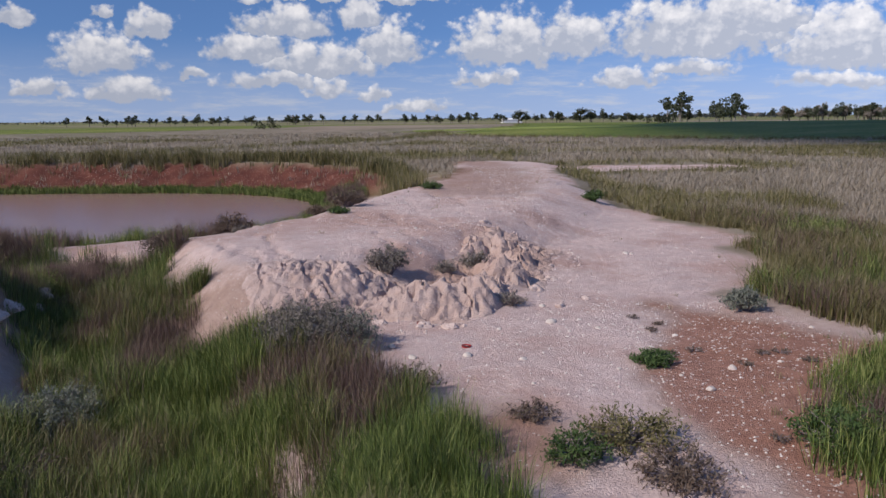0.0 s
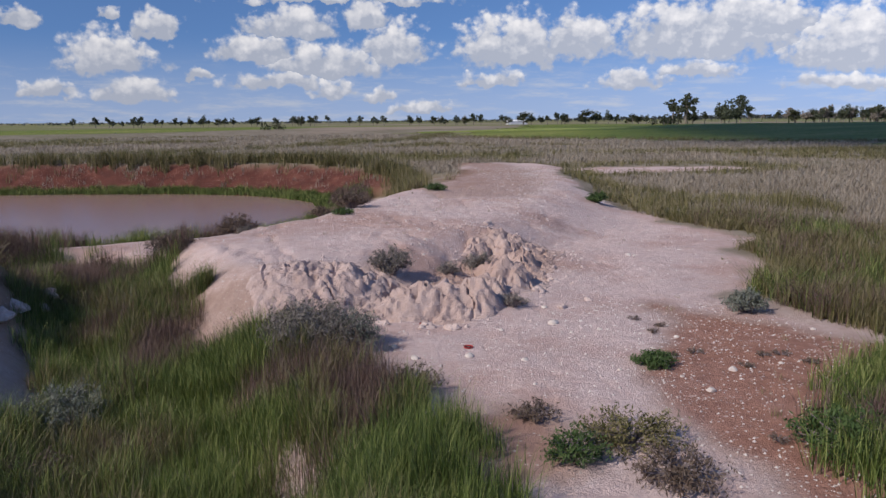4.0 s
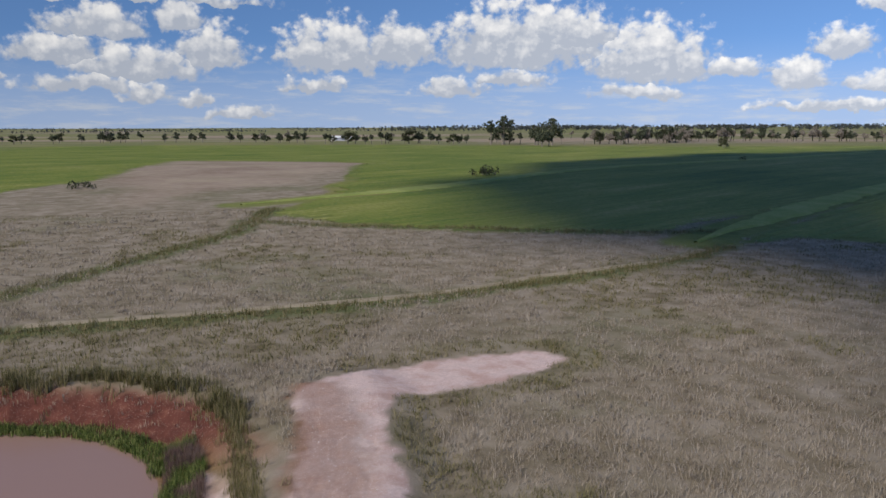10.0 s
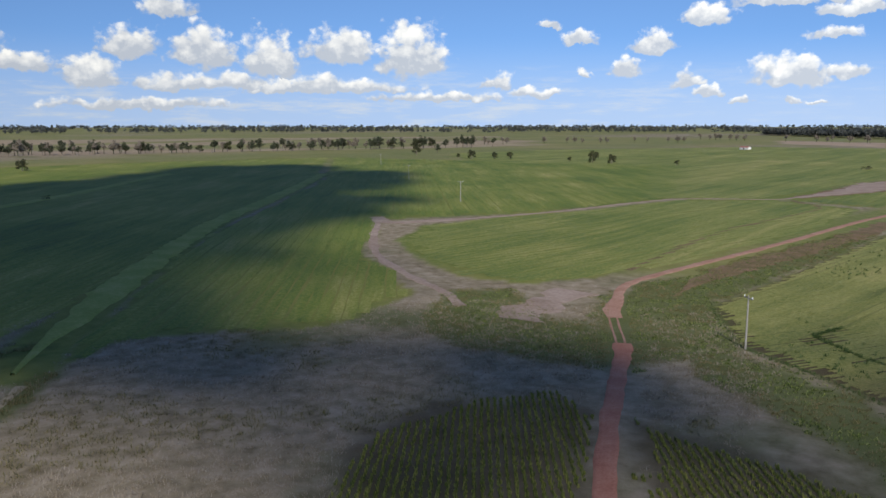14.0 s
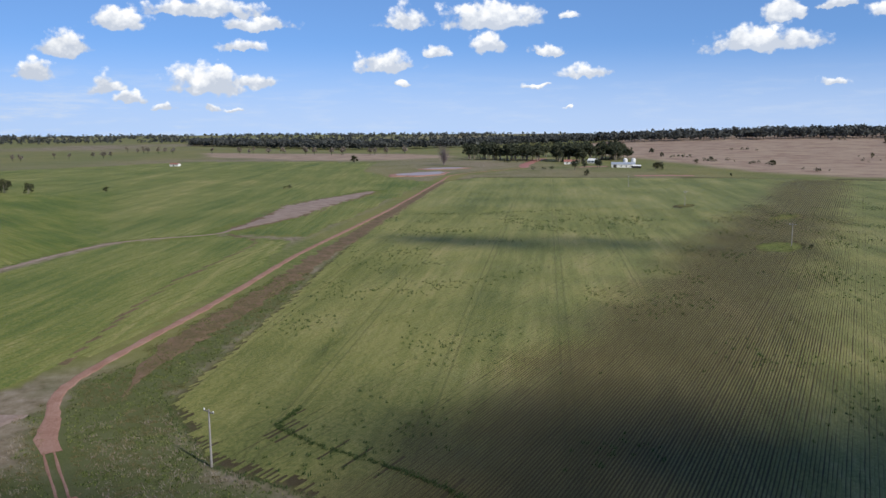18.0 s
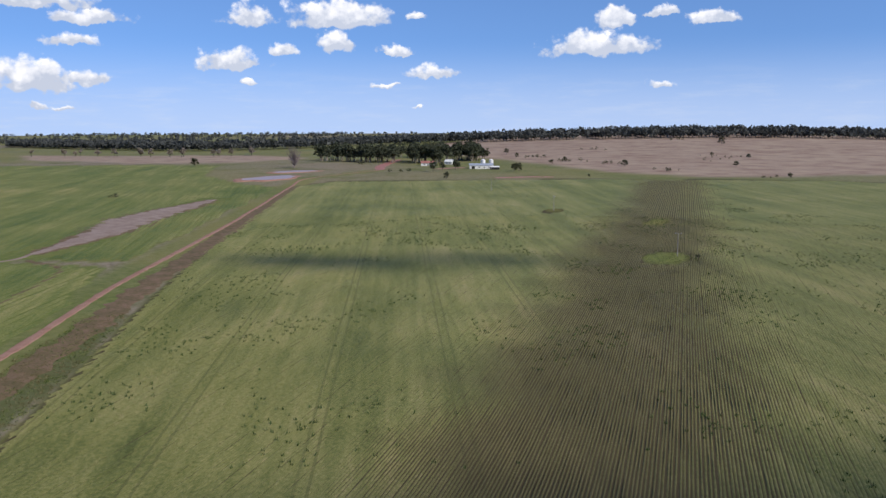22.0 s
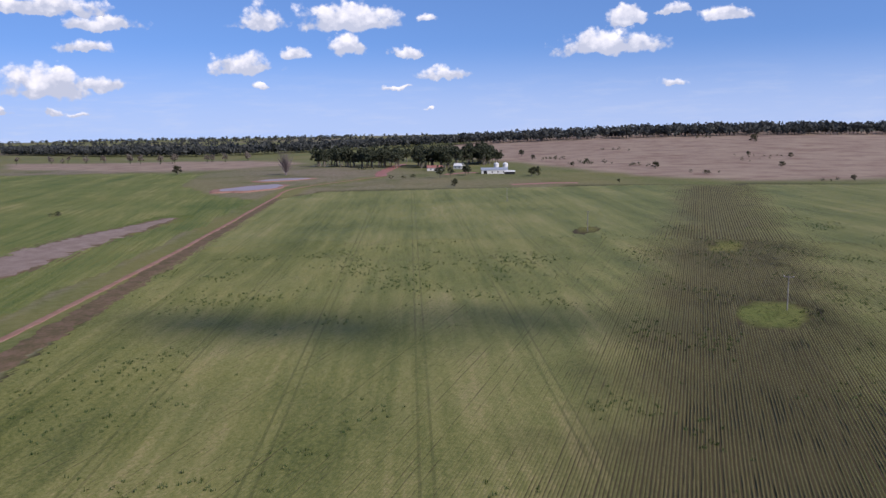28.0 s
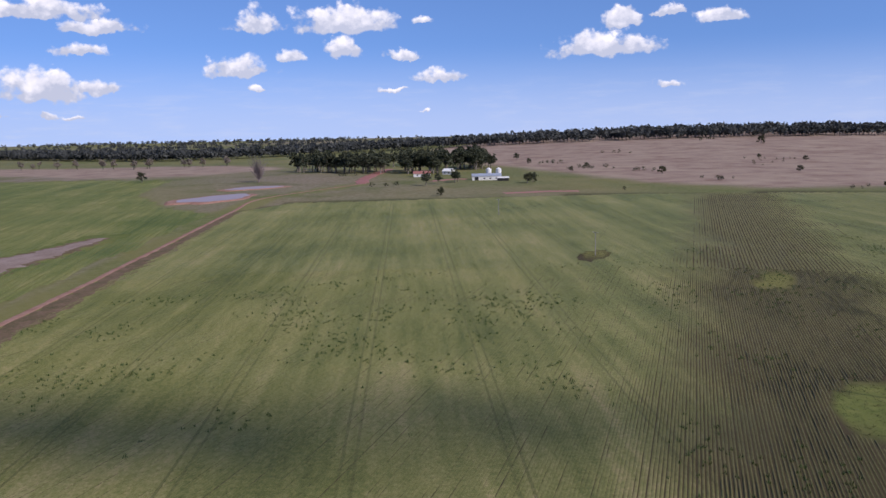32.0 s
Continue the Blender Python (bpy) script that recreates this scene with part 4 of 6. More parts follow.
M_ISLE = blades_material("fresh yellow-green grass", [(0.050, 0.056, 0.020), (0.085, 0.088, 0.034), (0.120, 0.114, 0.052)])
stuff("island_grass", tufts(np.concatenate(q), 8, 0.13, 0.12, 0.4, 0.6, 1), M_ISLE, "yellow-green grass on unsown islands round the power poles", "grass")
# the nearest strip of plants, row by row
q = []
for poly in (ROWS, ROWS_B):
    wx, wy = 0.894, 0.447
    for c in np.arange(-60, 60, 0.8):
        s = np.arange(0, 130, 0.42)
        s = s + rng.uniform(-0.15, 0.15, len(s))
        e = np.stack([s * wx - c * wy + rng.normal(0, 0.06, len(s)), s * wy + c * wx + rng.normal(0, 0.06, len(s))], -1)
        q.append(e[(inside(e[:, 0], e[:, 1], poly) > 7 * (fbm(e[:, 0] * 0.16, e[:, 1] * 0.16, 3, 91) - 0.42)) & (line_far(e[:, 0], e[:, 1], TRACK) > 2.0)])
q = np.concatenate(q)
q = q[np.hypot(q[:, 0], q[:, 1]) > 42]
M_YELLOW = blades_material("yellow-green crop", [(0.050, 0.078, 0.014), (0.145, 0.175, 0.034), (0.36, 0.34, 0.095)])
stuff("crop_plants", tufts(q, 12, 0.46, 0.085, 0.17, 0.35), M_YELLOW, "yellow-green crop plants standing in rows", "crop")


# ---- farm track and bare scars ----
def spline(pts, step):
    q = [np.array(p, float) for p in pts]
    q = [2 * q[0] - q[1]] + q + [2 * q[-1] - q[-2]]
    out = []
    for a, b, c, d in zip(q[:-3], q[1:-2], q[2:-1], q[3:]):
        n = max(2, int(np.hypot(*(c - b)) / step))
        for t in np.arange(n) / n:
            out.append(0.5 * (2 * b + (c - a) * t + (2 * a - 5 * b + 4 * c - d) * t * t + (3 * b - a - 3 * c + d) * t**3))
    return np.array(out + [q[-2]])


def strip(name, pts, width, mat, label, step=1.5, lift=0.14, ragged=0.5, seed=0, category="track", kind="structure"):
    """A ribbon of earth laid on the land, with uneven edges and two shallow wheel ruts."""
    c = spline(pts, step)
    d = np.gradient(c, axis=0)
    d /= np.hypot(d[:, 0], d[:, 1])[:, None]
    side = np.stack([-d[:, 1], d[:, 0]], -1)
    u = np.array([-1.0, -0.75, -0.5, -0.25, 0, 0.25, 0.5, 0.75, 1.0])
    s = np.arange(len(c)) * step
    w = np.broadcast_to(np.asarray(width(s) if callable(width) else width, float), s.shape) / 2
    wl, wr = w * (1 + ragged * (fbm(s * 0.35, s * 0 + seed, 4, 95) - 0.5) * 2), w * (1 + ragged * (fbm(s * 0.35, s * 0 + seed + 7, 4, 96) - 0.5) * 2)
    off = np.where(u[None] < 0, u[None] * wl[:, None], u[None] * wr[:, None])
    x, y = c[:, :1] + side[:, :1] * off, c[:, 1:] + side[:, 1:] * off
    rut = np.array([-0.30, 0, -0.03, 0, 0.02, 0, -0.03, 0, -0.30])
    z = land(x, y) + lift + rut[None]
    n, m = x.shape
    i = np.arange(n * m).reshape(n, m)
    f = np.stack([i[:-1, :-1], i[1:, :-1], i[1:, 1:], i[:-1, 1:]], -1).reshape(-1, 4)
    return tagged(new(name, sheet(name, np.stack([x, y, z], -1).reshape(-1, 3), f, mat, True)), label, category, kind=kind)


M_SCAR = simple("grey-pink scald", [(0.18, 0.125, 0.095), (0.26, 0.195, 0.16), (0.35, 0.275, 0.24)], 0.15, 0.95, 0.4, 1.5)
M_VERGE = simple("brown verge", [(0.075, 0.072, 0.026), (0.145, 0.102, 0.055), (0.23, 0.14, 0.10)], 0.22, 0.95, 0.6, 1.2)
M_RUT = simple("red track earth", [(0.24, 0.085, 0.055), (0.33, 0.145, 0.10), (0.40, 0.205, 0.155)], 0.3, 0.95, 0.5, 4)
strip("road", TRACK[:5] + [(112, 31), (118, 33)], lambda s: 2.7 + 1.3 * np.exp(-(((s - 97) / 5) ** 2)), M_RUT, "red-brown earth farm track with wheel ruts", ragged=0.30)
for off in (-0.75, 0.75):
    strip("rut", [(116.5, 32.5 + off), (121, 34.2 + off), (128, 37 + off), (137, 40.3 + off)], 0.45, M_DIRT, "wheel rut through green growth", lift=0.10, ragged=0.5, seed=2, category="track")
strip("road", [(134.5, 39), (140, 41.3)] + TRACK[6:], lambda s: 2.7 + 1.2 * np.exp(-(((s - 8) / 7) ** 2)), M_DIRT, "pale pink-brown farm track along the wheat", ragged=0.35, seed=4)
strip("verge", [(158, 34), (186, 30), (231, 13), (300, -9), (379, -34), (448, -57), (536, -87), (641, -121)], lambda s: 9.0 * smooth(0, 40, s) + 0.4, M_VERGE, "brown weedy verge between the track and the wheat", lift=0.09, ragged=0.6, seed=3, category="verge")
strip("verge", SCALDS[0], lambda s: 9 + 30 * np.sin(np.clip(s / 215, 0, 1) * math.pi) ** 1.5, M_VERGE, "brown weedy rim of a bare scald", lift=0.05, ragged=0.6, seed=6, category="verge")
strip("scald", SCALDS[0], lambda s: 4 + 25 * np.sin(np.clip(s / 215, 0, 1) * math.pi) ** 1.5, M_SCAR, "grey-pink bare scald in the green paddock", lift=0.11, seed=5, category="bare soil")
strip("scald", SCALDS[1], lambda s: np.where(s < 45, 6, 2.2), M_SCAR, "grey-pink bare line between the paddocks", lift=0.11, seed=9, category="bare soil")
strip("scald", [(216, 146), (168, 114), (148, 92), (137, 76), (128, 67)], 3.0, M_SCAR, "narrow bare line beside a ditch", lift=0.11, ragged=0.7, seed=11, category="bare soil")
strip("scald", [(124, 54), (138, 55), (153, 53)], 10, M_SCAR, "bare grey patch beside the track", lift=0.11, ragged=0.8, seed=13, category="bare soil")
strip("scald", [(180, 50), (250, 40), (330, 18), (362, 30)], 3, M_VERGE, "brown line across the green paddock", lift=0.04, ragged=0.9, seed=17, category="bare soil")
M_STRAW = simple("trodden straw", [(0.18, 0.145, 0.09), (0.27, 0.22, 0.15), (0.34, 0.285, 0.205)], 0.8, 0.95, 0.6, 9)
strip("old_track", OLD_TRACK, 1.7, M_STRAW, "pale trodden wheel track through the dry grass", 1.0, 0.05, 0.5, 41, "track")
M_HEAD = simple("olive headland grass", [(0.15, 0.185, 0.042), (0.22, 0.25, 0.066), (0.31, 0.30, 0.115)], 0.15, 0.95, 0.6, 1.5)
for i, line in enumerate(HEADLANDS):
    strip("headland", line, lambda s: 0.6 + 6.0 * smooth(0, 45, s), M_HEAD, "olive unsown strip between green paddocks", 2, 0.28, 0.5, 31 + i, "grass strip")
# rough growth on the damp ground by the track
p = np.stack([rng.uniform(78, 265, 30000), rng.uniform(-16, 76, 30000)], -1)
wet = inside(p[:, 0], p[:, 1], WET) + 9 * (fbm(p[:, 0] * 0.12, p[:, 1] * 0.12, 3, 38) - 0.5)
p = p[(wet > -1.5) & (line_far(p[:, 0], p[:, 1], TRACK) > 1.6) & (inside(p[:, 0], p[:, 1], CROP) < -0.3)]
kind = fbm(p[:, 0] * 0.2, p[:, 1] * 0.2, 2, 98)
stuff("damp_grass", tufts(p[kind > 0.5], 8, 0.32, 0.10, 0.35, 0.5, 1), M_LUSH, "fresh green growth beside the track", "grass")
stuff("damp_weeds", tufts(p[kind <= 0.5], 8, 0.30, 0.10, 0.35, 0.5, 1), M_OLIVE, "olive and straw growth beside the track", "grass")

# ---- trees, poles and the farm ----
def part(name, data, mat, parent, label=""):
    """A mesh (or bmesh) as one part under a thing."""
    if isinstance(data, bmesh.types.BMesh):
        me = bpy.data.meshes.new(name)
        data.to_mesh(me)
        data.free()
        data = me
    if mat and not data.materials:
        data.materials.append(mat)
    ob = new(name, data)
    ob.parent = parent
    return tagged(ob, label)


def thing(name, m, label, category, group=""):
    ob = new(name)
    ob.empty_display_size = 0.3
    ob.matrix_world = m
    return tagged(ob, label, category, group)


def merge(some):
    v, f, n = [], [], 0
    for a, b in some:
        v.append(a)
        f.append(b + n)
        n += len(a)
    return np.concatenate(v), np.concatenate(f)


def tube(path, radii, sides=6):
    path = np.asarray(path, float)
    d = np.gradient(path, axis=0)
    d /= np.linalg.norm(d, axis=1)[:, None] + 1e-9
    ref = np.where(np.abs(d[:, 2:]) > 0.9, [[1.0, 0, 0]], [[0, 0, 1.0]])
    u = np.cross(d, ref)
    u /= np.linalg.norm(u, axis=1)[:, None]
    w = np.cross(d, u)
    a = np.arange(sides) * 2 * math.pi / sides
    ring = path[:, None] + np.asarray(radii)[:, None, None] * (np.cos(a)[None, :, None] * u[:, None] + np.sin(a)[None, :, None] * w[:, None])
    n = len(path)
    i = np.arange(n * sides).reshape(n, sides)
    j = np.roll(i, -1, 1)
    return ring.reshape(-1, 3), np.stack([i[:-1], j[:-1], j[1:], i[1:]], -1).reshape(-1, 4)


def leaf_clump(rs, c, r, n, size):
    """Loose leaves in an ellipsoid, more of them near its skin."""
    d = rs.normal(0, 1, (n, 3))
    d /= np.linalg.norm(d, axis=1)[:, None]
    p = c + d * r * (rs.uniform(0.15, 1, (n, 1)) ** 0.5)
    a = rs.normal(0, 1, (n, 3))
    a /= np.linalg.norm(a, axis=1)[:, None]
    b = np.cross(a, rs.normal(0, 1, (n, 3)))
    b /= np.linalg.norm(b, axis=1)[:, None] + 1e-9
    s = size * rs.uniform(0.6, 1.4, (n, 1))
    v = np.stack([p - a * s, p + b * s * 0.55, p + a * s, p - b * s * 0.55], 1)
    return v.reshape(-1, 3), np.arange(4 * n).reshape(n, 4)


def tree_meshes(seed, high, spread, open_, clumps, leaves, bole=0.3):
    """Trunk and limbs, and a crown of separate clumps. open_: how far apart the clumps sit."""
    rs = np.random.default_rng(seed)
    wood, crown = [], []
    bend = rs.normal(0, 0.05 * high, 2)
    t = np.linspace(0, 1, 6)
    trunk = np.stack([bend[0] * t**2, bend[1] * t**2, high * 0.62 * t - 0.2], -1)
    r0 = 0.028 * high
    wood.append(tube(trunk, r0 * (1.25 - t) ** 0.8 + 0.02, 7))
    for k in range(clumps):
        s = rs.uniform(bole, 0.98)
        a = k * 2.4 + rs.uniform(-0.5, 0.5)
        start = np.array([np.interp(s * 0.98, t, trunk[:, i]) for i in range(3)])
        out = spread * high * rs.uniform(0.35, 1.0) * (1.25 - 0.7 * s)
        end = start + [math.cos(a) * out, math.sin(a) * out, high * rs.uniform(0.10, 0.36)]
        end[2] = min(end[2], high * 0.93)
        mid = (start + end) / 2 + rs.normal(0, 0.02 * high, 3) - [0, 0, 0.03 * high]
        wood.append(tube([start, mid, end], [r0 * 0.42, r0 * 0.26, r0 * 0.10], 5))
        for _ in range(2):
            r = high * rs.uniform(0.07, 0.14) * np.array([1.2, 1.2, 0.8]) * open_
            crown.append(leaf_clump(rs, end + rs.normal(0, 0.05 * high, 3), r, leaves, 0.042 * high))
    return sheet("trunk", *merge(wood), M_BARK, True), sheet("crown", *merge(crown), M_GUM)


def tree_kind(seed, high, spread, open_, clumps, leaves, label, bole=0.3, mat=None):
    ob = thing("tree", Matrix(), label, "tree")
    a, b = tree_meshes(seed, high, spread, open_, clumps, leaves, bole)
    if mat:
        b.materials[0] = mat
    part("trunk", a, M_BARK, ob)
    part("crown", b, None, ob)
    return ob


M_SHRUB = blades_material("dark scrub leaves", [(0.03, 0.036, 0.016), (0.055, 0.06, 0.028), (0.085, 0.085, 0.045)])
M_TWIG = simple("purple-grey twigs", [(0.13, 0.10, 0.10), (0.21, 0.17, 0.17), (0.29, 0.24, 0.24)], 2.0, 0.9, 0.2, 15)
GUMS = [tree_kind(11, 12, 0.30, 0.9, 14, 30, "tall eucalypt with an open grey-green crown and pale trunk", 0.45),
        tree_kind(12, 11, 0.34, 0.95, 15, 30, "spreading eucalypt with clumped grey-green leaves", 0.4),
        tree_kind(13, 13, 0.22, 0.85, 12, 28, "slim tall eucalypt with a ragged crown", 0.5),
        tree_kind(14, 9, 0.34, 1.25, 11, 40, "bushy dark-green paddock tree", 0.2, M_SHRUB),
        tree_kind(15, 8, 0.36, 1.3, 12, 40, "round dense dark-green tree", 0.15, M_SHRUB),
        tree_kind(16, 10, 0.28, 1.0, 13, 32, "eucalypt with a broad top and bare lower trunk", 0.4)]
SPARE = [True] * len(GUMS)
tall = [12, 11, 13, 9, 8, 10]


def plant(kind, x, y, high, turn=None, group="scattered paddock trees"):
    """Stands a tree of that kind and height on the land; the first one is the pattern itself."""
    s = high / tall[kind]
    m = Matrix.Translation((x, y, float(land(x, y)) - 0.05)) @ Matrix.Rotation(turn if turn is not None else float(rng.uniform(0, 6.28)), 4, "Z") @ Matrix.Scale(s, 4)
    if SPARE[kind]:
        SPARE[kind] = False
        GUMS[kind].matrix_world = m
        return tagged(GUMS[kind], group=group)
    src = GUMS[kind]
    ob = copy_thing(src, m)
    ob.matrix_world = m
    return tagged(ob, group=group)


# single trees on the paddocks
for kind, x, y, high in ((3, 78, 798, 16), (0, 215, 706, 29), (2, 205, 712, 24), (5, 250, 668, 26), (1, 238, 680, 20), (3, 140, 790, 18), (4, 335, 528, 9.5), (1, 222, 617, 15), (0, 230, 622, 14),
                         (3, 714, 430, 12), (5, 782, 443, 11), (4, 655, 334, 9.5), (4, 662, 313, 7.5), (4, 668, 300, 7.5), (3, 672, 357, 5.5), (3, 644, 233, 5.0), (4, 632, 208, 11), (4, 620, 188, 8.5),
                         (3, 611, 134, 5.0), (3, 958, -74, 12), (3, 733, -354, 10), (4, 669, -256, 6.5), (1, 753, -277, 12), (5, 766, -292, 9), (5, 1044, -503, 10), (4, 837, -456, 5), (3, 753, -497, 9),
                         (4, 1067, -907, 14), (3, 802, -713, 7), (4, 862, -709, 6), (3, 880, -500, 6), (4, 976, -484, 7), (3, 700, -600, 7), (4, 560, -530, 5), (4, 640, -380, 3), (1, 770, -308, 11), (0, 776, -313, 10), (4, 735, -360, 9)):
    plant(kind, x, y, high)
# the belt of trees beyond the green paddock
BELT = [(-420, 880), (-80, 940), (70, 812), (190, 765), (244, 690), (320, 700), (410, 735), (455, 805), (640, 705), (830, 605), (950, 515), (1010, 455)]
c = spline(BELT, 7.5)
BACK_ROW = []
for x, y in c:
    thick = float(fbm(np.array(x * 0.022), np.array(y * 0.022), 2, 131))
    if rng.uniform() < (0.45 + 0.5 * (thick > 0.5) if x < 300 else 0.45 + 0.45 * (thick > 0.42)):
        plant(int(rng.choice([0, 1, 2, 5, 1, 0, 3])), x + rng.normal(0, 4), y + rng.normal(0, 12), float(rng.uniform(8, 14) if x < 300 else rng.uniform(10, 18)), group="belt of eucalypts")
    if 300 < x < 900 and rng.uniform() < 0.3 + 0.5 * (thick > 0.42):
        BACK_ROW.append((int(rng.choice([0, 1, 2, 5])), x + rng.normal(0, 4) + 9, y + rng.normal(0, 10) + 14, float(rng.uniform(10, 17)), float(rng.uniform(0, 6.28))))
# the wood round the homestead
for line, n in (([(1005, -222), (960, -255), (918, -290)], 44), ([(908, -304), (878, -332), (905, -375), (938, -420)], 60), ([(1040, -300), (1000, -380), (1010, -440)], 16)):
    c = spline(line, 2.0)
    for k in rng.integers(0, len(c), n):
        d = float(rng.uniform(0, 1) ** 1.5 * 60)
        plant(int(rng.choice([0, 1, 2, 5, 0])), c[k, 0] + 0.93 * d + rng.normal(0, 4), c[k, 1] - 0.36 * d + rng.normal(0, 4), float(rng.uniform(16, 24)), group="trees round the homestead")
# far belts
def far_grove(spots, label):
    """Trees too far off to pick apart, as one mesh of trunks and one of crowns."""
    for k, name in enumerate(("tree_trunks", "tree_crowns")):
        out = []
        for kind, x, y, high, turn in spots:
            me = GUMS[kind].children[k].data
            v = np.empty(len(me.vertices) * 3, np.float32)
            me.vertices.foreach_get("co", v)
            v = v.reshape(-1, 3) * (high / tall[kind])
            v = np.stack([v[:, 0] * math.cos(turn) - v[:, 1] * math.sin(turn) + x, v[:, 0] * math.sin(turn) + v[:, 1] * math.cos(turn) + y, v[:, 2] + float(land(x, y)) - 0.05], -1)
            f = np.empty(len(me.loops), np.int32)
            me.loops.foreach_get("vertex_index", f)
            out.append((v, f.reshape(-1, 4)))
        tagged(new(name, sheet(name, *merge(out), (M_BARK, M_GUM)[k], k == 0)), label, "trees", kind="stuff")


for line, n, hi in (([(1700, 330), (1500, 60), (1350, -60), (1290, -190)], 26, 14), ([(1150, 560), (1300, 420), (1450, 300)], 16, 13), ([(-330, 1050), (120, 1120), (520, 1050), (800, 900)], 14, 14)):
    c = spline(line, 10)
    for k in rng.integers(0, len(c), n):
        BACK_ROW.append((int(rng.choice([0, 1, 2, 5])), c[k, 0] + rng.normal(0, 10), c[k, 1] + rng.normal(0, 16), float(rng.uniform(0.7, 1.1) * hi), float(rng.uniform(0, 6.28))))
far_grove(BACK_ROW, "far eucalypts standing behind the belt of trees")


def far_woods():
    """Woods toward the horizon: thousands of small crowns on trunks in one mesh."""
    out, rs = [], np.random.default_rng(5)
    spots = []
    edge = [(2360, 280), (1885, 6), (1660, -145), (1620, -348), (1600, -512), (1400, -764), (1225, -995), (1100, -1202), (900, -1500)]
    c = spline(edge, 6)
    for depth in (0, 14, 30, 55, 90, 140, 220, 320):
        k = rs.integers(0, len(c), 420)
        d = c[k] / np.hypot(c[k, 0], c[k, 1])[:, None]
        spots.append(c[k] + d * (depth + rs.uniform(0, 30 + depth * 0.5, (420, 1))))
    for r0, r1, n in ((2700, 3100, 1400), (3500, 3900, 1500), (4200, 4600, 1500)):
        r, a = rs.uniform(r0, r1, n), np.radians(rs.uniform(-36, 110, n))
        ok = fbm(np.degrees(a) * 0.25, r * 0.003, 2, 101) > 0.36
        spots.append(np.stack([r * np.sin(a), r * np.cos(a)], -1)[ok])
    p = np.concatenate(spots)
    z = land(p[:, 0], p[:, 1])
    high = rs.uniform(12, 21, len(p)) * (0.45 + 0.55 * smooth(200, 1100, p[:, 0]))
    for x, y, h, zz in zip(p[:, 0], p[:, 1], high, z):
        out.append(leaf_clump(rs, np.array([x, y, zz + h * 0.62]), np.array([0.42, 0.42, 0.38]) * h, 20, 0.19 * h))
        out.append((np.array([[x - 0.3, y, zz], [x + 0.3, y, zz], [x + 0.2, y, zz + h * 0.6], [x - 0.2, y, zz + h * 0.6]]), np.array([[0, 1, 2, 3]])))
    v, f = merge(out)
    # distance haze put into the leaf colour: greyer and bluer than the near gums
    M_HAZY_WOODS = blades_material("far eucalypt leaves tinted for haze", [(0.042, 0.047, 0.046), (0.068, 0.074, 0.070), (0.098, 0.104, 0.096)])
    tagged(new("far_woods", sheet("far_woods", v, f, M_HAZY_WOODS)), "dark eucalypt woods along the horizon", "woods", kind="stuff")


far_woods()


def scrub(n, x0, y0, sx, sy, high, label):
    """A low thicket on the hill, one thing of loose leaves on short stems."""
    rs = np.random.default_rng(int(abs(x0) + abs(y0)))
    wood, leaf = [], []
    ob = thing("thicket", Matrix.Translation((x0, y0, float(land(x0, y0)))), label, "bush", "scrub on the hill")
    for _ in range(n):
        dx, dy = rs.normal(0, sx), rs.normal(0, sy)
        z = float(land(x0 + dx, y0 + dy)) - float(land(x0, y0))
        h = high * rs.uniform(0.5, 1.2)
        wood.append(tube([(dx, dy, z - 0.1), (dx, dy, z + h * 0.5)], [0.12, 0.06], 4))
        leaf.append(leaf_clump(rs, np.array([dx, dy, z + 0.55 * h]), np.array([0.6, 0.6, 0.5]) * h, 40, 0.14 * h))
    part("twig_frame", sheet("twig_frame", *merge(wood), M_BARK), None, ob)
    part("foliage", sheet("foliage", *merge(leaf), M_SHRUB), None, ob)


for n, x, y, sx, sy, h in ((9, 960, -500, 14, 14, 4), (12, 855, -490, 12, 16, 4), (6, 800, -505, 6, 6, 3.5), (8, 680, -499, 6, 9, 3.5), (14, 830, -690, 20, 26, 2.6), (6, 1080, -650, 16, 20, 4), (7, 1214, -925, 14, 14, 5),
                           (4, 566, -520, 4, 8, 2.5), (5, 905, -250, 6, 6, 4), (6, 764, -244, 3, 5, 3.2)):
    scrub(n, x, y, sx, sy, h, "low dark-green scrub on the brown hill")
scrub(5, 271, -187, 1.6, 1.6, 1.3, "dark scrub at the foot of a power pole in the wheat")
scrub(10, 62.5, 225, 2.0, 1.4, 2.6, "grey twiggy scrub at the edge of the green paddock")
scrub(8, -46.5, 206, 2.2, 1.4, 1.8, "low dark scrub on the dry grassland")
scrub(3, 200, 301, 0.8, 0.8, 1.6, "small dark bush on the green paddock")
scrub(4, 609, 4.5, 2.2, 1.4, 2.6, "low round bush on the green paddock")

# the leafless tree by the far dams
rs = np.random.default_rng(77)
ob = thing("leafless_tree", Matrix.Translation((877, -168, float(land(877, -168)))) @ Matrix.Scale(1.8, 4), "leafless purple-grey tree with fine upright twigs", "tree")
wood = [tube([(0, 0, -0.2), (0.1, 0, 1.5), (0, 0.1, 3.5)], [0.45, 0.38, 0.25], 7)]
for _ in range(150):
    a, s = rs.uniform(0, 6.28), rs.uniform(0.6, 3.4)
    out, up = rs.uniform(1.0, 5.2), rs.uniform(5, 13)
    e = np.array([math.cos(a) * out, math.sin(a) * out, up])
    wood.append(tube([(0, 0, s), (e[0] * 0.5, e[1] * 0.5, s + (up - s) * 0.45), e], [0.10, 0.07, 0.03], 3))
part("branches", sheet("branches", *merge(wood), M_TWIG), None, ob)


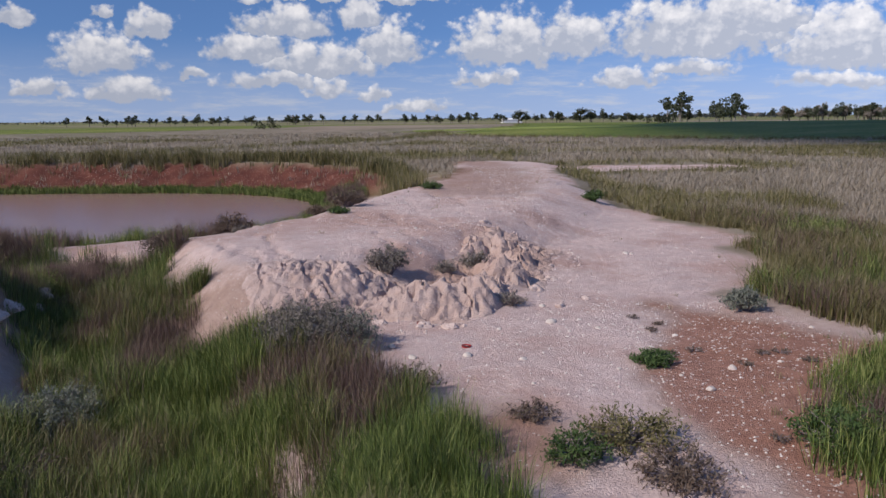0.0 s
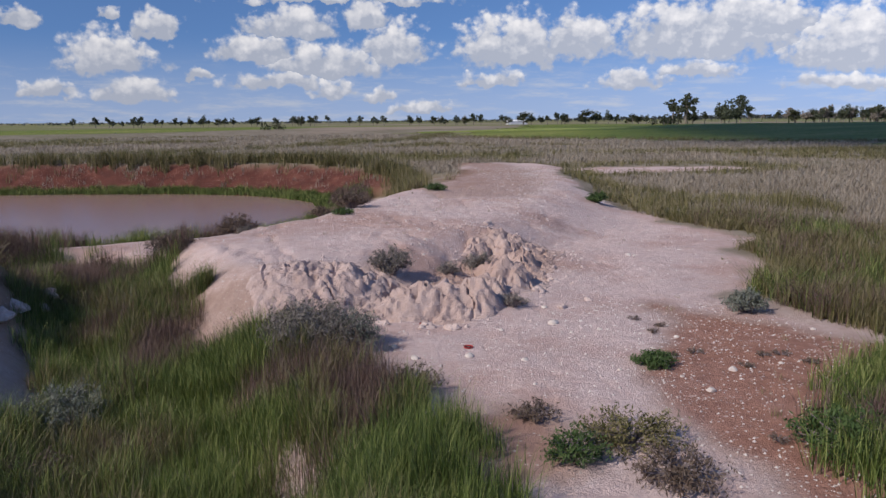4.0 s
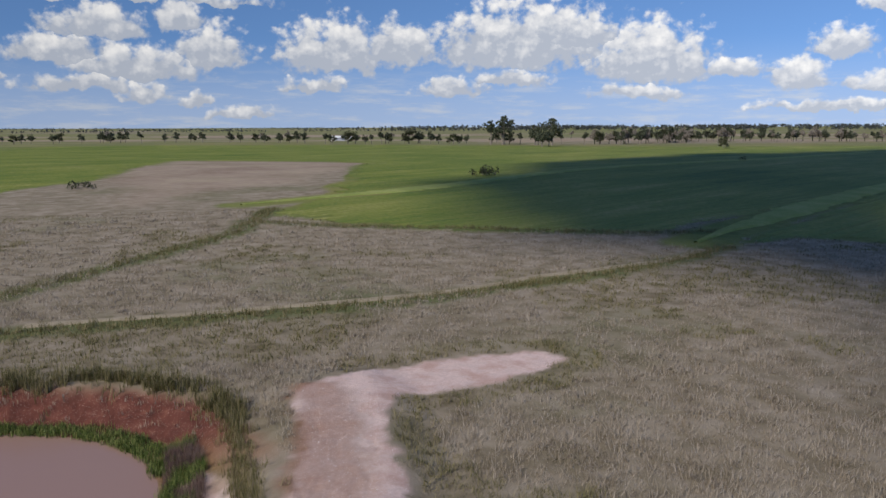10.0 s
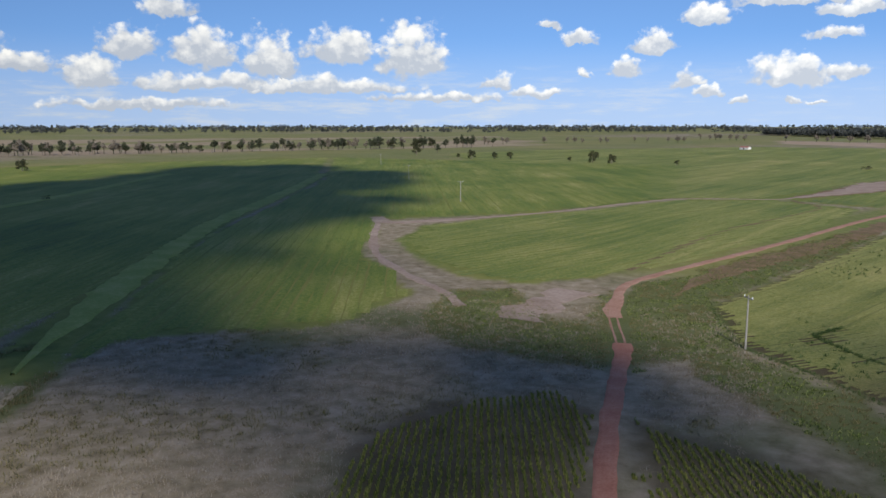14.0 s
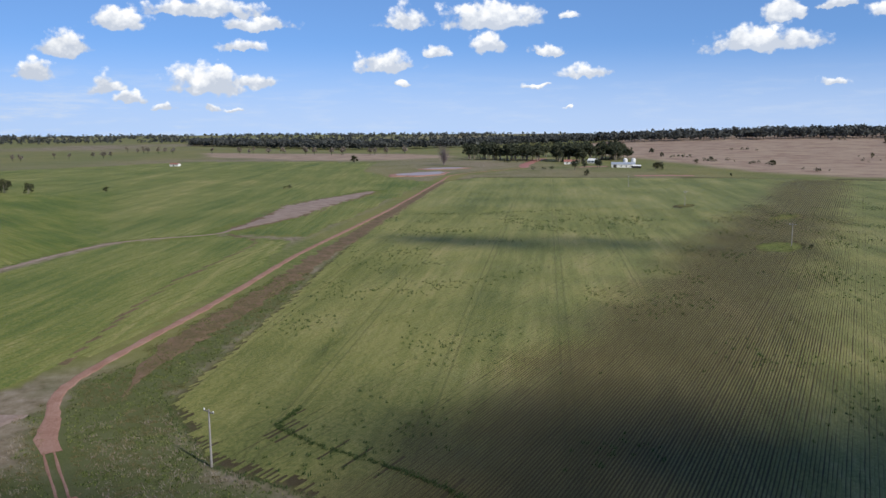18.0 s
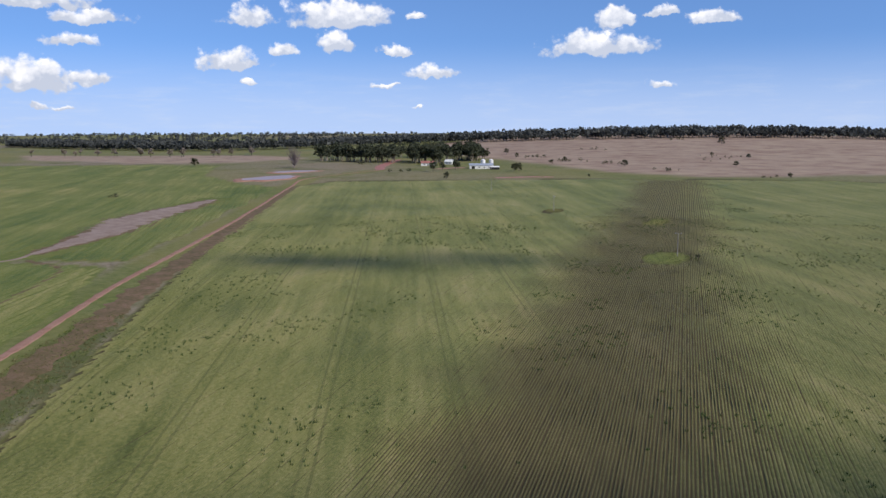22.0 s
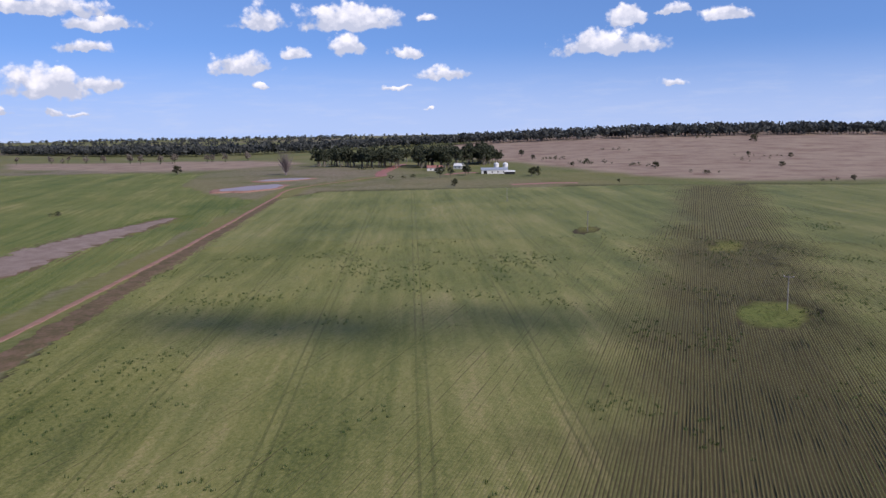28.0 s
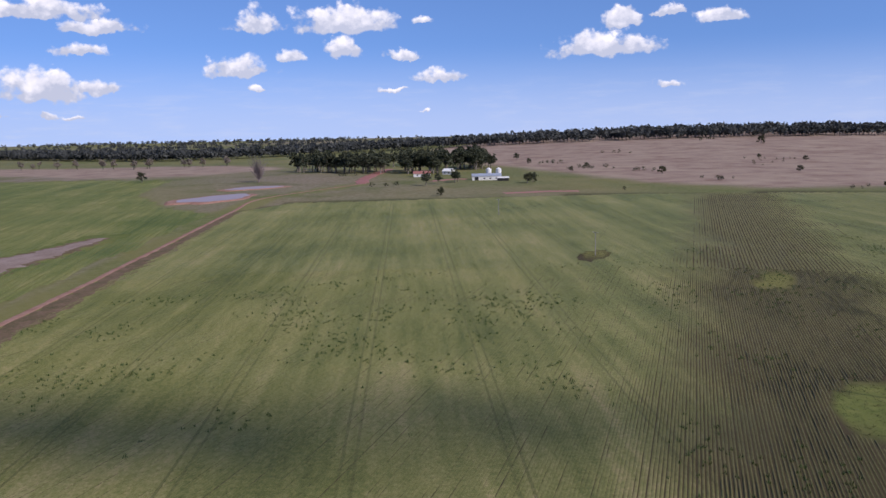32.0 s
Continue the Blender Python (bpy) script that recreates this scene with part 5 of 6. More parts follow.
def box(bm, x0, x1, y0, y1, z0, z1, bevel=0.0):
    g = bmesh.ops.create_cube(bm, size=1)
    bmesh.ops.scale(bm, vec=(x1 - x0, y1 - y0, z1 - z0), verts=g["verts"])
    bmesh.ops.translate(bm, vec=((x0 + x1) / 2, (y0 + y1) / 2, (z0 + z1) / 2), verts=g["verts"])
    if bevel:
        bmesh.ops.bevel(bm, geom=list({e for v in g["verts"] for e in v.link_edges}), offset=bevel, segments=1, affect="EDGES")
    return bm


def cone(bm, r0, r1, h, at=(0, 0, 0), sides=12):
    g = bmesh.ops.create_cone(bm, cap_ends=True, segments=sides, radius1=r0, radius2=r1, depth=h)
    bmesh.ops.translate(bm, vec=(at[0], at[1], at[2] + h / 2), verts=g["verts"])
    return bm


M_POLE = simple("weathered pole", [(0.20, 0.18, 0.16), (0.32, 0.30, 0.28), (0.42, 0.40, 0.38)], 1.0, 0.85, 0.3, 20)
M_WHITE = simple("white porcelain", [(0.72, 0.72, 0.72), (0.82, 0.82, 0.82)], 2.0, 0.3, 0.0)
pole = thing("power_pole", Matrix(), "grey timber power pole with a crossarm and white insulators", "power pole", "power line")
part("post", cone(bmesh.new(), 0.17, 0.11, 8.7, (0, 0, -0.2), 10), M_POLE, pole)
part("crossarm", box(bmesh.new(), -1.15, 1.15, -0.06, 0.06, 8.05, 8.2, 0.01), M_POLE, pole)
for x in (-1.05, 1.05):
    bm = cone(bmesh.new(), 0.05, 0.05, 0.12, (x, 0, 8.2), 8)
    cone(bm, 0.10, 0.06, 0.16, (x, 0, 8.3), 10)
    part("insulator", bm, M_WHITE, pole, "white porcelain insulator")
first = True
for x, y, turn in ((123.8, 15.3, 40), (283.4, 149.4, -50), (383, 236, -50), (528, 352, -50), (277.6, -183.8, 40), (423.8, -218.6, 15), (551, -242, 15)):
    m = pose(x, y, float(land(x, y)), 0, 0, turn)
    if first:
        pole.matrix_world, first = m, False
    else:
        copy_thing(pole, m)

# ---- homestead ----
M_TIN = simple("grey-blue roofing iron", [(0.30, 0.34, 0.40), (0.42, 0.46, 0.52), (0.52, 0.56, 0.62)], 0.6, 0.45, 0.1, 6, 0.3)
M_WALL = simple("white-painted cladding", [(0.62, 0.62, 0.60), (0.74, 0.74, 0.72), (0.82, 0.82, 0.80)], 0.8, 0.7, 0.1, 8)
M_DARK = simple("dark opening", [(0.02, 0.02, 0.022), (0.04, 0.04, 0.042)], 1.0, 0.8, 0.0)
M_RED = simple("faded red iron", [(0.25, 0.09, 0.07), (0.34, 0.15, 0.12), (0.42, 0.22, 0.18)], 0.6, 0.6, 0.1, 6)


def gable(length, depth, wall, rise, over=0.4):
    """A pitched roof with thickness, ridge along x."""
    bm = bmesh.new()
    y, t = depth / 2 + over, 0.12
    for s in (-1, 1):
        q = [(-length / 2 - over, s * y, wall - rise * over / (depth / 2)), (length / 2 + over, s * y, wall - rise * over / (depth / 2)), (length / 2 + over, 0, wall + rise), (-length / 2 - over, 0, wall + rise)]
        low = [bm.verts.new(v) for v in q]
        top = [bm.verts.new((v[0], v[1], v[2] + t)) for v in q]
        bm.faces.new(low), bm.faces.new(top)
        for i in range(4):
            j = (i + 1) % 4
            bm.faces.new((low[i], low[j], top[j], top[i]))
    bmesh.ops.recalc_face_normals(bm, faces=bm.faces)
    return bm


def walls(length, depth, wall, rise):
    bm = bmesh.new()
    a = [(-length / 2, -depth / 2), (length / 2, -depth / 2), (length / 2, depth / 2), (-length / 2, depth / 2)]
    low, top = [bm.verts.new((*p, -0.3)) for p in a], [bm.verts.new((*p, wall)) for p in a]
    ends = [bm.verts.new((s * length / 2, 0, wall + rise)) for s in (-1, 1)]
    for i in range(4):
        j = (i + 1) % 4
        bm.faces.new((low[i], low[j], top[j], top[i]))
    bm.faces.new((top[1], top[2], ends[1]))
    bm.faces.new((top[3], top[0], ends[0]))
    bmesh.ops.recalc_face_normals(bm, faces=bm.faces)
    return bm


def building(name, x, y, turn, length, depth, wall, rise, m_wall, m_roof, openings, label, category):
    """openings: centre along the front, half width, bottom, top, kind."""
    ob = thing(name, pose(x, y, float(land(x, y)), 0, 0, turn), label, category)
    part("walls", walls(length, depth, wall, rise), m_wall, ob)
    part("roof", gable(length, depth, wall, rise), m_roof, ob)
    for c, w, z0, z1, kind in openings:
        p = part(kind, box(bmesh.new(), c - w, c + w, -depth / 2 - 0.06, -depth / 2 + 0.05, z0, z1), M_DARK, ob)
        if kind == "window":
            part("window_frame", box(bmesh.new(), c - w - 0.1, c + w + 0.1, -depth / 2 - 0.10, -depth / 2 - 0.062, z1, z1 + 0.1), M_WALL, p)
    return ob


building("shed", 783, -342, 249, 24, 9, 3.6, 1.7, M_WALL, M_TIN, [(-8.5, 1.6, 0, 2.8, "door"), (-2, 0.8, 1.1, 2.1, "window"), (3, 0.8, 1.1, 2.1, "window"), (8, 0.8, 1.1, 2.1, "window")], "long white farm shed with a grey-blue iron roof", "shed")
building("carport", 768, -350, 249, 9, 7, 2.4, 0.9, M_DARK, M_WALL, [(0, 2.4, 0, 2.2, "door")], "low dark carport with a white roof", "shed")
building("cottage", 868, -342, 225, 9, 8, 3.2, 2.2, M_WALL, M_WALL, [(-2, 0.6, 1, 2.2, "window"), (2, 0.6, 1, 2.2, "window")], "small white gabled cottage", "house")
building("homestead", 850, -309, 249, 15, 9, 3, 2, M_WALL, M_RED, [(-4, 0.7, 1, 2.2, "window"), (0, 0.6, 0, 2.1, "door"), (4, 0.7, 1, 2.2, "window")], "low house with a faded red iron roof behind trees", "house")
building("far_house", 90, 1010, 200, 26, 10, 4, 2, M_WALL, M_WALL, [(-6, 1, 1, 2.4, "window"), (5, 1, 1, 2.4, "window")], "far white farm building", "house")
building("hut", 1010, 140, 240, 12, 6, 2.6, 1.2, M_WALL, M_RED, [(0, 0.7, 0, 2.1, "door")], "small far hut with a rusty roof", "hut")
for x, y in ((800, -352), (797, -360)):
    tank = thing("silo", Matrix.Translation((x, y, float(land(x, y)))), "white round grain silo with a cone roof", "silo", "silos behind the shed")
    part("drum", cone(bmesh.new(), 2.4, 2.4, 8.0, (0, 0, -0.2), 24), M_WHITE, tank)
    part("cone_roof", cone(bmesh.new(), 2.5, 0.3, 1.3, (0, 0, 7.8), 24), M_WHITE, tank)
    part("band", cone(bmesh.new(), 2.44, 2.44, 0.12, (0, 0, 4.5), 24), M_TIN, tank)

# two small dams by the farm, with red rims
M_FARWATER = material("far dam water", 0.5)[0]
M_FARWATER.node_tree.nodes["Principled BSDF"].inputs["Base Color"].default_value = (0.33, 0.28, 0.30, 1)
for (ax, ay), (bx, by), w in (((712, -97), (760, -141), 17), ((800, -133), (816, -176), 13)):
    mx, my = (ax + bx) / 2, (ay + by) / 2
    dx, dy = (bx - ax) / 2, (by - ay) / 2
    n = np.hypot(dx, dy)
    base = float(land(mx, my))
    for name, k, lift, mat, label in (("rim", 1.22, 0.35, M_DIRT, "bare red rim of a small dam"), ("water", 1.0, 0.42, M_FARWATER, "flat grey water of a small dam")):
        bm = bmesh.new()
        ring = []
        for a in np.linspace(0, 2 * math.pi, 41)[:-1]:
            wob = 1 + 0.10 * math.sin(3 * a + mx) + 0.06 * math.sin(7 * a)
            u, v = math.cos(a) * k * wob, math.sin(a) * w / n * k * wob
            ring.append(bm.verts.new((mx + dx * u - dy * v, my + dy * u + dx * v, base + lift)))
        bm.faces.new(ring)
        skirt = [bm.verts.new(v.co + (v.co - Vector((mx, my, v.co.z))) * 0.12 - Vector((0, 0, 1.5))) for v in ring]
        for i in range(40):
            bm.faces.new((ring[i], skirt[i], skirt[(i + 1) % 40], ring[(i + 1) % 40]))
        me = bpy.data.meshes.new(name)
        bm.to_mesh(me)
        bm.free()
        me.materials.append(mat)
        tagged(new(name, me), label, "dam", kind="structure")
strip("bare_ground", [(800, -238), (850, -255), (905, -280), (990, -322)], 12, M_RED, "bare red earth drive by the homestead", 3, 0.16, 0.6, 21, "bare soil")
strip("bare_ground", [(795, -296), (806, -322), (800, -332)], 10, M_RED, "bare red earth yard", 3, 0.16, 0.6, 23, "bare soil")
strip("bare_ground", [(664, -300), (660, -330), (650, -350)], 10, M_RED, "bare red patch below the sheds", 3, 0.16, 0.6, 25, "bare soil")

# ---- small things on the bank ----
M_CLOD = simple("pale clay", [(0.34, 0.24, 0.20), (0.48, 0.365, 0.32), (0.58, 0.47, 0.42)], 2.2, 0.95, 1.0, 22)
M_STONE = simple("white pebble", [(0.38, 0.31, 0.27), (0.50, 0.43, 0.38), (0.64, 0.58, 0.53)], 5.0, 0.8, 0.3, 50)
M_SAGE = blades_material("sage leaves", [(0.10, 0.115, 0.085), (0.17, 0.18, 0.14), (0.25, 0.255, 0.21)], 0.85, 0.1)
M_GREY = blades_material("grey twig leaves", [(0.10, 0.088, 0.07), (0.19, 0.165, 0.135), (0.29, 0.255, 0.225)], 0.9, 0.05)
M_BROWN = blades_material("brown twig leaves", [(0.085, 0.055, 0.04), (0.145, 0.105, 0.08), (0.20, 0.155, 0.12)], 0.9, 0.05)
M_HERB = blades_material("green herb leaves", [(0.03, 0.06, 0.014), (0.06, 0.10, 0.028), (0.10, 0.14, 0.05)], 0.7)


def lump(seed, size, squash, crag, mat, levels=3):
    """An uneven clod or stone with a flat underside."""
    rs = np.random.default_rng(seed)
    bm = bmesh.new()
    bmesh.ops.create_icosphere(bm, subdivisions=levels, radius=1)
    off = Vector(rs.uniform(-50, 50, 3))
    for v in bm.verts:
        n = noise.fractal(v.co * 1.1 + off, 1.0, 2.0, 4) * crag + noise.noise(v.co * 0.8 - off) * 0.25
        v.co *= 1 + n
        v.co.z *= squash
        v.co.z = max(v.co.z, -0.28 * squash)
        v.co *= size
    me = bpy.data.meshes.new("lump")
    bm.to_mesh(me)
    bm.free()
    for q in me.polygons:
        q.use_smooth = levels > 2
    me.materials.append(mat)
    return me


def at_land(x, y, lift=0.0, turn=0.0, s=1.0):
    return Matrix.Translation((x, y, float(land(x, y)) + lift)) @ Matrix.Rotation(turn, 4, "Z") @ Matrix.Scale(s, 4)


KNOBS = [(1.31, 16.4, 0.34, 0.55), (0.61, 16.2, 0.40, 0.5), (1.53, 15.3, 0.30, 0.5), (1.05, 13.7, 0.42, 0.6), (1.0, 14.6, 0.3, 0.5), (0.58, 12.1, 0.36, 0.5), (0.30, 11.9, 0.26, 0.4), (-0.03, 12.1, 0.34, 0.5),
         (-0.51, 11.8, 0.40, 0.55), (-0.68, 11.3, 0.26, 0.45), (-1.43, 12.3, 0.20, 0.55), (-1.75, 12.1, 0.10, 0.5), (-2.47, 11.8, 0.08, 0.6), (-1.05, 12.0, 0.10, 0.5), (0.75, 12.9, 0.3, 0.45), (1.35, 14.4, 0.2, 0.4), (-2.0, 11.3, 0.14, 0.5)]


def heap():
    """The dug ridge: a low bank of crumbling clay with rounded knobs that break off steeply."""
    xs, ys = np.arange(-3.9, 2.9, 0.032), np.arange(10.0, 18.4, 0.036)
    X, Y = np.meshgrid(xs, ys)
    wx, wy = X + 0.30 * (fbm(X * 2.3, Y * 2.3, 4, 111) - 0.5), Y + 0.50 * (fbm(X * 2.3, Y * 2.3, 4, 112) - 0.5)
    d = line_far(wx, wy, RIDGE) + 0.6 * (fbm(X * 0.8, Y * 0.8, 2, 113) - 0.5)
    m = smooth(1.15, 0.35, d) * (0.5 + 0.5 * smooth(-3.2, -1.6, X))
    top = 0.0
    for cx, cy, hi, r in KNOBS:
        e = np.hypot((wx - cx) / (0.85 * r), (wy - cy) / (1.0 * r))
        top = np.maximum(top, hi * (0.6 * smooth(1.0, 0.62, e) + 0.4 * smooth(0.75, 0.0, e)) * (0.6 + 0.8 * fbm(X * 2.6, Y * 2.6, 3, 114)))
    crack = smooth(0.07, 0.0, np.abs(2 * fbm(wx * 1.6, wy * 1.6, 3, 115) - 1))
    lumps = np.abs(2 * vnoise(wx * 3.1, wy * 3.1, 118) - 1) * 0.5 + np.abs(2 * vnoise(wx * 6.7, wy * 6.7, 119) - 1) * 0.3 + 0.45 * vnoise(X * 13, Y * 13, 120)
    z = land(X, Y) + m * (0.05 + 0.9 * top + 0.19 * (lumps - 0.35)) - 0.13 * m * crack
    z = z - 0.10 * smooth(0.25, 0.03, m)
    n, k = X.shape
    i = np.arange(n * k).reshape(n, k)
    f = np.stack([i[:-1, :-1], i[:-1, 1:], i[1:, 1:], i[1:, :-1]], -1)
    f = f[(m[:-1, :-1] > 0.01) | (m[1:, 1:] > 0.01)]
    used = np.unique(f)
    back_ = np.zeros(n * k, np.int64)
    back_[used] = np.arange(len(used))
    v = np.stack([X, Y, z], -1).reshape(-1, 3)[used]
    tagged(new("spoil_heap", sheet("spoil_heap", v, back_[f], M_GROUND, False, {"zone": np.tile([0.72, 0.30, 0, 1.0], (len(v), 1)), "zone_b": np.tile([0, 0, 0.2, 1.0], (len(v), 1)), "zone_c": np.tile([0, 0, 0, 1.0], (len(v), 1))})), "broken ridge of pale dug clay with crumbling knobs", "spoil heap")


heap()
clods = [lump(300 + i, 1.0, 0.75, 0.55, M_CLOD, 3) for i in range(6)]
for me_ in clods:
    for q in me_.polygons:
        q.use_smooth = False
for i, (x, y, s) in enumerate(((1.0, 18.2, 0.12), (1.75, 16.9, 0.14), (1.5, 15.2, 0.16), (-0.3, 11.0, 0.12), (-0.95, 11.2, 0.10), (1.6, 13.2, 0.12), (1.9, 12.2, 0.09), (2.4, 12.7, 0.07), (1.2, 12.5, 0.14), (2.0, 14.3, 0.12),
                               (0.1, 10.9, 0.10), (-1.5, 10.9, 0.12), (2.2, 15.5, 0.08), (-6.9, 12.0, 0.18), (-6.7, 11.2, 0.2), (-7.0, 12.8, 0.16), (-7.2, 13.4, 0.2), (-6.9, 10.8, 0.15))):
    ob = new("clod", clods[i % 6])
    ob.matrix_world = at_land(x, y, -0.04 * s, i * 2.1, s)
    tagged(ob, "cracked pale clay clod on the dug ridge", "clod", "clods of the dug ridge")
pebbles = [lump(400 + i, 1.0, 0.65, 0.2, M_STONE, 2) for i in range(5)]
spots = [(1.6, 11.2, 0.085), (-0.4, 9.5, 0.06), (-0.7, 10.0, 0.055), (0.3, 9.6, 0.06), (1.0, 9.4, 0.05), (0.8, 10.8, 0.035), (3.0, 8.3, 0.06), (3.5, 9.0, 0.06), (4.1, 17.1, 0.06), (1.6, 12.2, 0.05), (1.8, 10.7, 0.03)]
p = box_points(900, -2, 7, 5, 45)
p = p[(inside(p[:, 0], p[:, 1], BARE) > 0.2)][:210]
spots += [(x, y, float(s)) for (x, y), s in zip(p, 0.012 + 0.032 * rng.uniform(0, 1, len(p)) ** 2.5)]
for i, (x, y, s) in enumerate(spots):
    ob = new("stone", pebbles[i % 5])
    ob.matrix_world = at_land(x, y, 0.1 * s, i * 1.7, s)
    tagged(ob, "small white stone lying on the bare earth", "stone", "stones on the bank")
# fine gravel on the red soil and the crest
p = np.concatenate([box_points(2600, 2.3, 7, 4.5, 12.5), box_points(1900, 1.5, 6, 14, 42), box_points(1500, -4, 3, 8, 13), box_points(2600, -6, 3, 13, 24), box_points(900, -8, -2, 18, 34)])
p = p[np.maximum(inside(p[:, 0], p[:, 1], BARE), inside(p[:, 0], p[:, 1], NEARSHORE)) > 0.15]
s = 0.005 + 0.013 * rng.uniform(0, 1, len(p)) ** 2.5 + 0.0004 * np.hypot(p[:, 0], p[:, 1])
octa = np.array([(1, 0, 0), (0, 1, 0), (-1, 0, 0), (0, -1, 0), (0.1, 0.1, 0.8), (0, 0, -0.3)])
tri = np.array([(0, 1, 4), (1, 2, 4), (2, 3, 4), (3, 0, 4), (1, 0, 5), (2, 1, 5), (3, 2, 5), (0, 3, 5)])
base = np.column_stack([p, land(p[:, 0], p[:, 1])])
v = base[:, None] + octa[None] * s[:, None, None] * rng.uniform(0.7, 1.3, (len(p), 6, 1))
stuff("gravel", (v.reshape(-1, 3), (tri[None] + 6 * np.arange(len(p))[:, None, None]).reshape(-1, 3)), M_STONE, "fine pale gravel scattered over the bank", "gravel")
p = np.concatenate([box_points(2600, -3.4, 3.0, 10.0, 18.4)])
p = p[line_far(p[:, 0], p[:, 1], RIDGE) < 1.0 + 0.9 * rng.uniform(0, 1, len(p))]
s = 0.008 + 0.042 * rng.uniform(0, 1, len(p)) ** 4
base = np.column_stack([p, land(p[:, 0], p[:, 1])])
v = base[:, None] + octa[None] * s[:, None, None] * rng.uniform(0.6, 1.4, (len(p), 6, 1))
stuff("crumbs", (v.reshape(-1, 3), (tri[None] + 6 * np.arange(len(p))[:, None, None]).reshape(-1, 3)), M_CLOD, "crumbled clay round the dug ridge", "soil")


def shrub(name, x, y, wide, high, mat, label, stems=40, leaves=900, leaf=0.02, group="", lift=0.0):
    """Branching stems from one base, and small leaves along their outer half."""
    rs = np.random.default_rng(int(1000 + 37 * x + 91 * y))
    ob = thing(name, at_land(x, y, lift), label, "bush", group)
    wood, ends = [], []
    for _ in range(stems):
        a, o = rs.uniform(0, 6.28), wide * math.sqrt(rs.uniform(0.02, 1))
        e = np.array([math.cos(a) * o, math.sin(a) * o, high * rs.uniform(0.5, 1.0) * math.sqrt(max(0.1, 1 - (o / wide) ** 2 * 0.75))])
        m = e * [0.4, 0.4, 0.55] + rs.normal(0, 0.03 * wide, 3)
        wood.append(tube([(e[0] * 0.08, e[1] * 0.08, -0.03), m, e], [0.010 * (1 + wide), 0.006 * (1 + wide), 0.002], 3))
        ends.append((m, e))
    k = rs.integers(0, stems, leaves)
    u = rs.uniform(0.15, 1.08, (leaves, 1))
    m, e = np.array([ends[i][0] for i in k]), np.array([ends[i][1] for i in k])
    c = m + (e - m) * u + rs.normal(0, 0.07 * wide, (leaves, 3))
    c[:, 2] = np.maximum(c[:, 2], 0.01)
    part("twig_frame", sheet("twig_frame", *merge(wood), M_TWIG), None, ob)
    vf = []
    d = rs.normal(0, 1, (leaves, 3)) + [0, 0, 0.8]
    d /= np.linalg.norm(d, axis=1)[:, None]
    w = np.cross(d, rs.normal(0, 1, (leaves, 3)))
    w /= np.linalg.norm(w, axis=1)[:, None] + 1e-9
    s = leaf * rs.uniform(0.6, 1.5, (leaves, 1))
    v = np.stack([c - d * s, c + w * s * 0.3, c + d * s * 1.3, c - w * s * 0.3], 1)
    part("foliage", sheet("foliage", v.reshape(-1, 3), np.arange(4 * leaves).reshape(-1, 4), mat), None, ob)
    return ob


shrub("shrub", -1.75, 9.9, 0.72, 0.72, M_GREY, "rounded grey-purple twiggy shrub beside the gully", 160, 15000, 0.019)
shrub("shrub", -1.3, 10.0, 0.5, 0.55, M_SAGE, "grey-green end of a twiggy shrub", 80, 5200, 0.018)
shrub("saltbush", -4.75, 9.0, 0.6, 0.6, M_SAGE, "blue-grey saltbush in the gully", 90, 9000, 0.019)
shrub("shrub", -4.2, 7.2, 0.5, 0.45, M_BROWN, "low brown twiggy shrub", 60, 2600, 0.022)
shrub("shrub", -0.95, 13.3, 0.42, 0.55, M_GREY, "grey upright twiggy shrub on the dug ridge", 80, 2400, 0.024)
shrub("shrub", 0.65, 14.9, 0.36, 0.45, M_GREY, "grey twiggy shrub behind clay clods", 70, 2200, 0.022)
shrub("shrub", 0.05, 14.2, 0.26, 0.28, M_GREY, "small dry shrub between clods", 40, 1100, 0.018)
shrub("shrub", 1.1, 12.2, 0.28, 0.24, M_GREY, "small dry shrub at the foot of the ridge", 45, 900, 0.016)
shrub("herb", -2.25, 11.2, 0.32, 0.26, M_HERB, "dense dark-green herb on pale clay", 50, 2600, 0.024)
shrub("herb", 2.6, 9.25, 0.33, 0.14, M_HERB, "low dark-green mat plant on the gravel edge", 45, 2600, 0.020)
shrub("shrub", 4.75, 11.9, 0.38, 0.36, M_SAGE, "grey-green shrub at the edge of the grass", 50, 2400, 0.026)
shrub("shrub", 1.75, 6.9, 0.55, 0.26, M_OLIVE, "low sprawling grey-green plant", 70, 3000, 0.020)
shrub("shrub", 1.15, 6.5, 0.35, 0.28, M_HERB, "low dark-green plant on bare earth", 50, 1800, 0.020)
shrub("shrub", 2.0, 6.1, 0.45, 0.24, M_BROWN, "low brown-green plant on bare earth", 50, 2000, 0.020)
shrub("shrub", 0.9, 7.5, 0.3, 0.16, M_BROWN, "low brown plant on bare earth", 40, 1000, 0.018)
shrub("shrub", -0.4, 8.25, 0.45, 0.3, M_BROWN, "dry brown shrub at the edge of the grass", 50, 1600, 0.020)
shrub("shrub", -2.65, 21.6, 0.55, 0.55, M_BROWN, "purple-brown twiggy shrub on the bank", 80, 2600, 0.030)
shrub("shrub", -3.6, 21.9, 0.36, 0.3, M_BROWN, "low purple-brown shrub on the bank", 50, 1200, 0.026)
shrub("shrub", -5.3, 20.0, 0.3, 0.3, M_GREY, "dark grey shrub above the reeds", 50, 1200, 0.026)
shrub("herb", -2.7, 19.9, 0.32, 0.14, M_HERB, "low green mat plant on the bank", 45, 1500, 0.024)
shrub("shrub", -5.7, 17.9, 0.5, 0.2, M_BROWN, "flat brown plant at the edge of the bank", 45, 1200, 0.024)
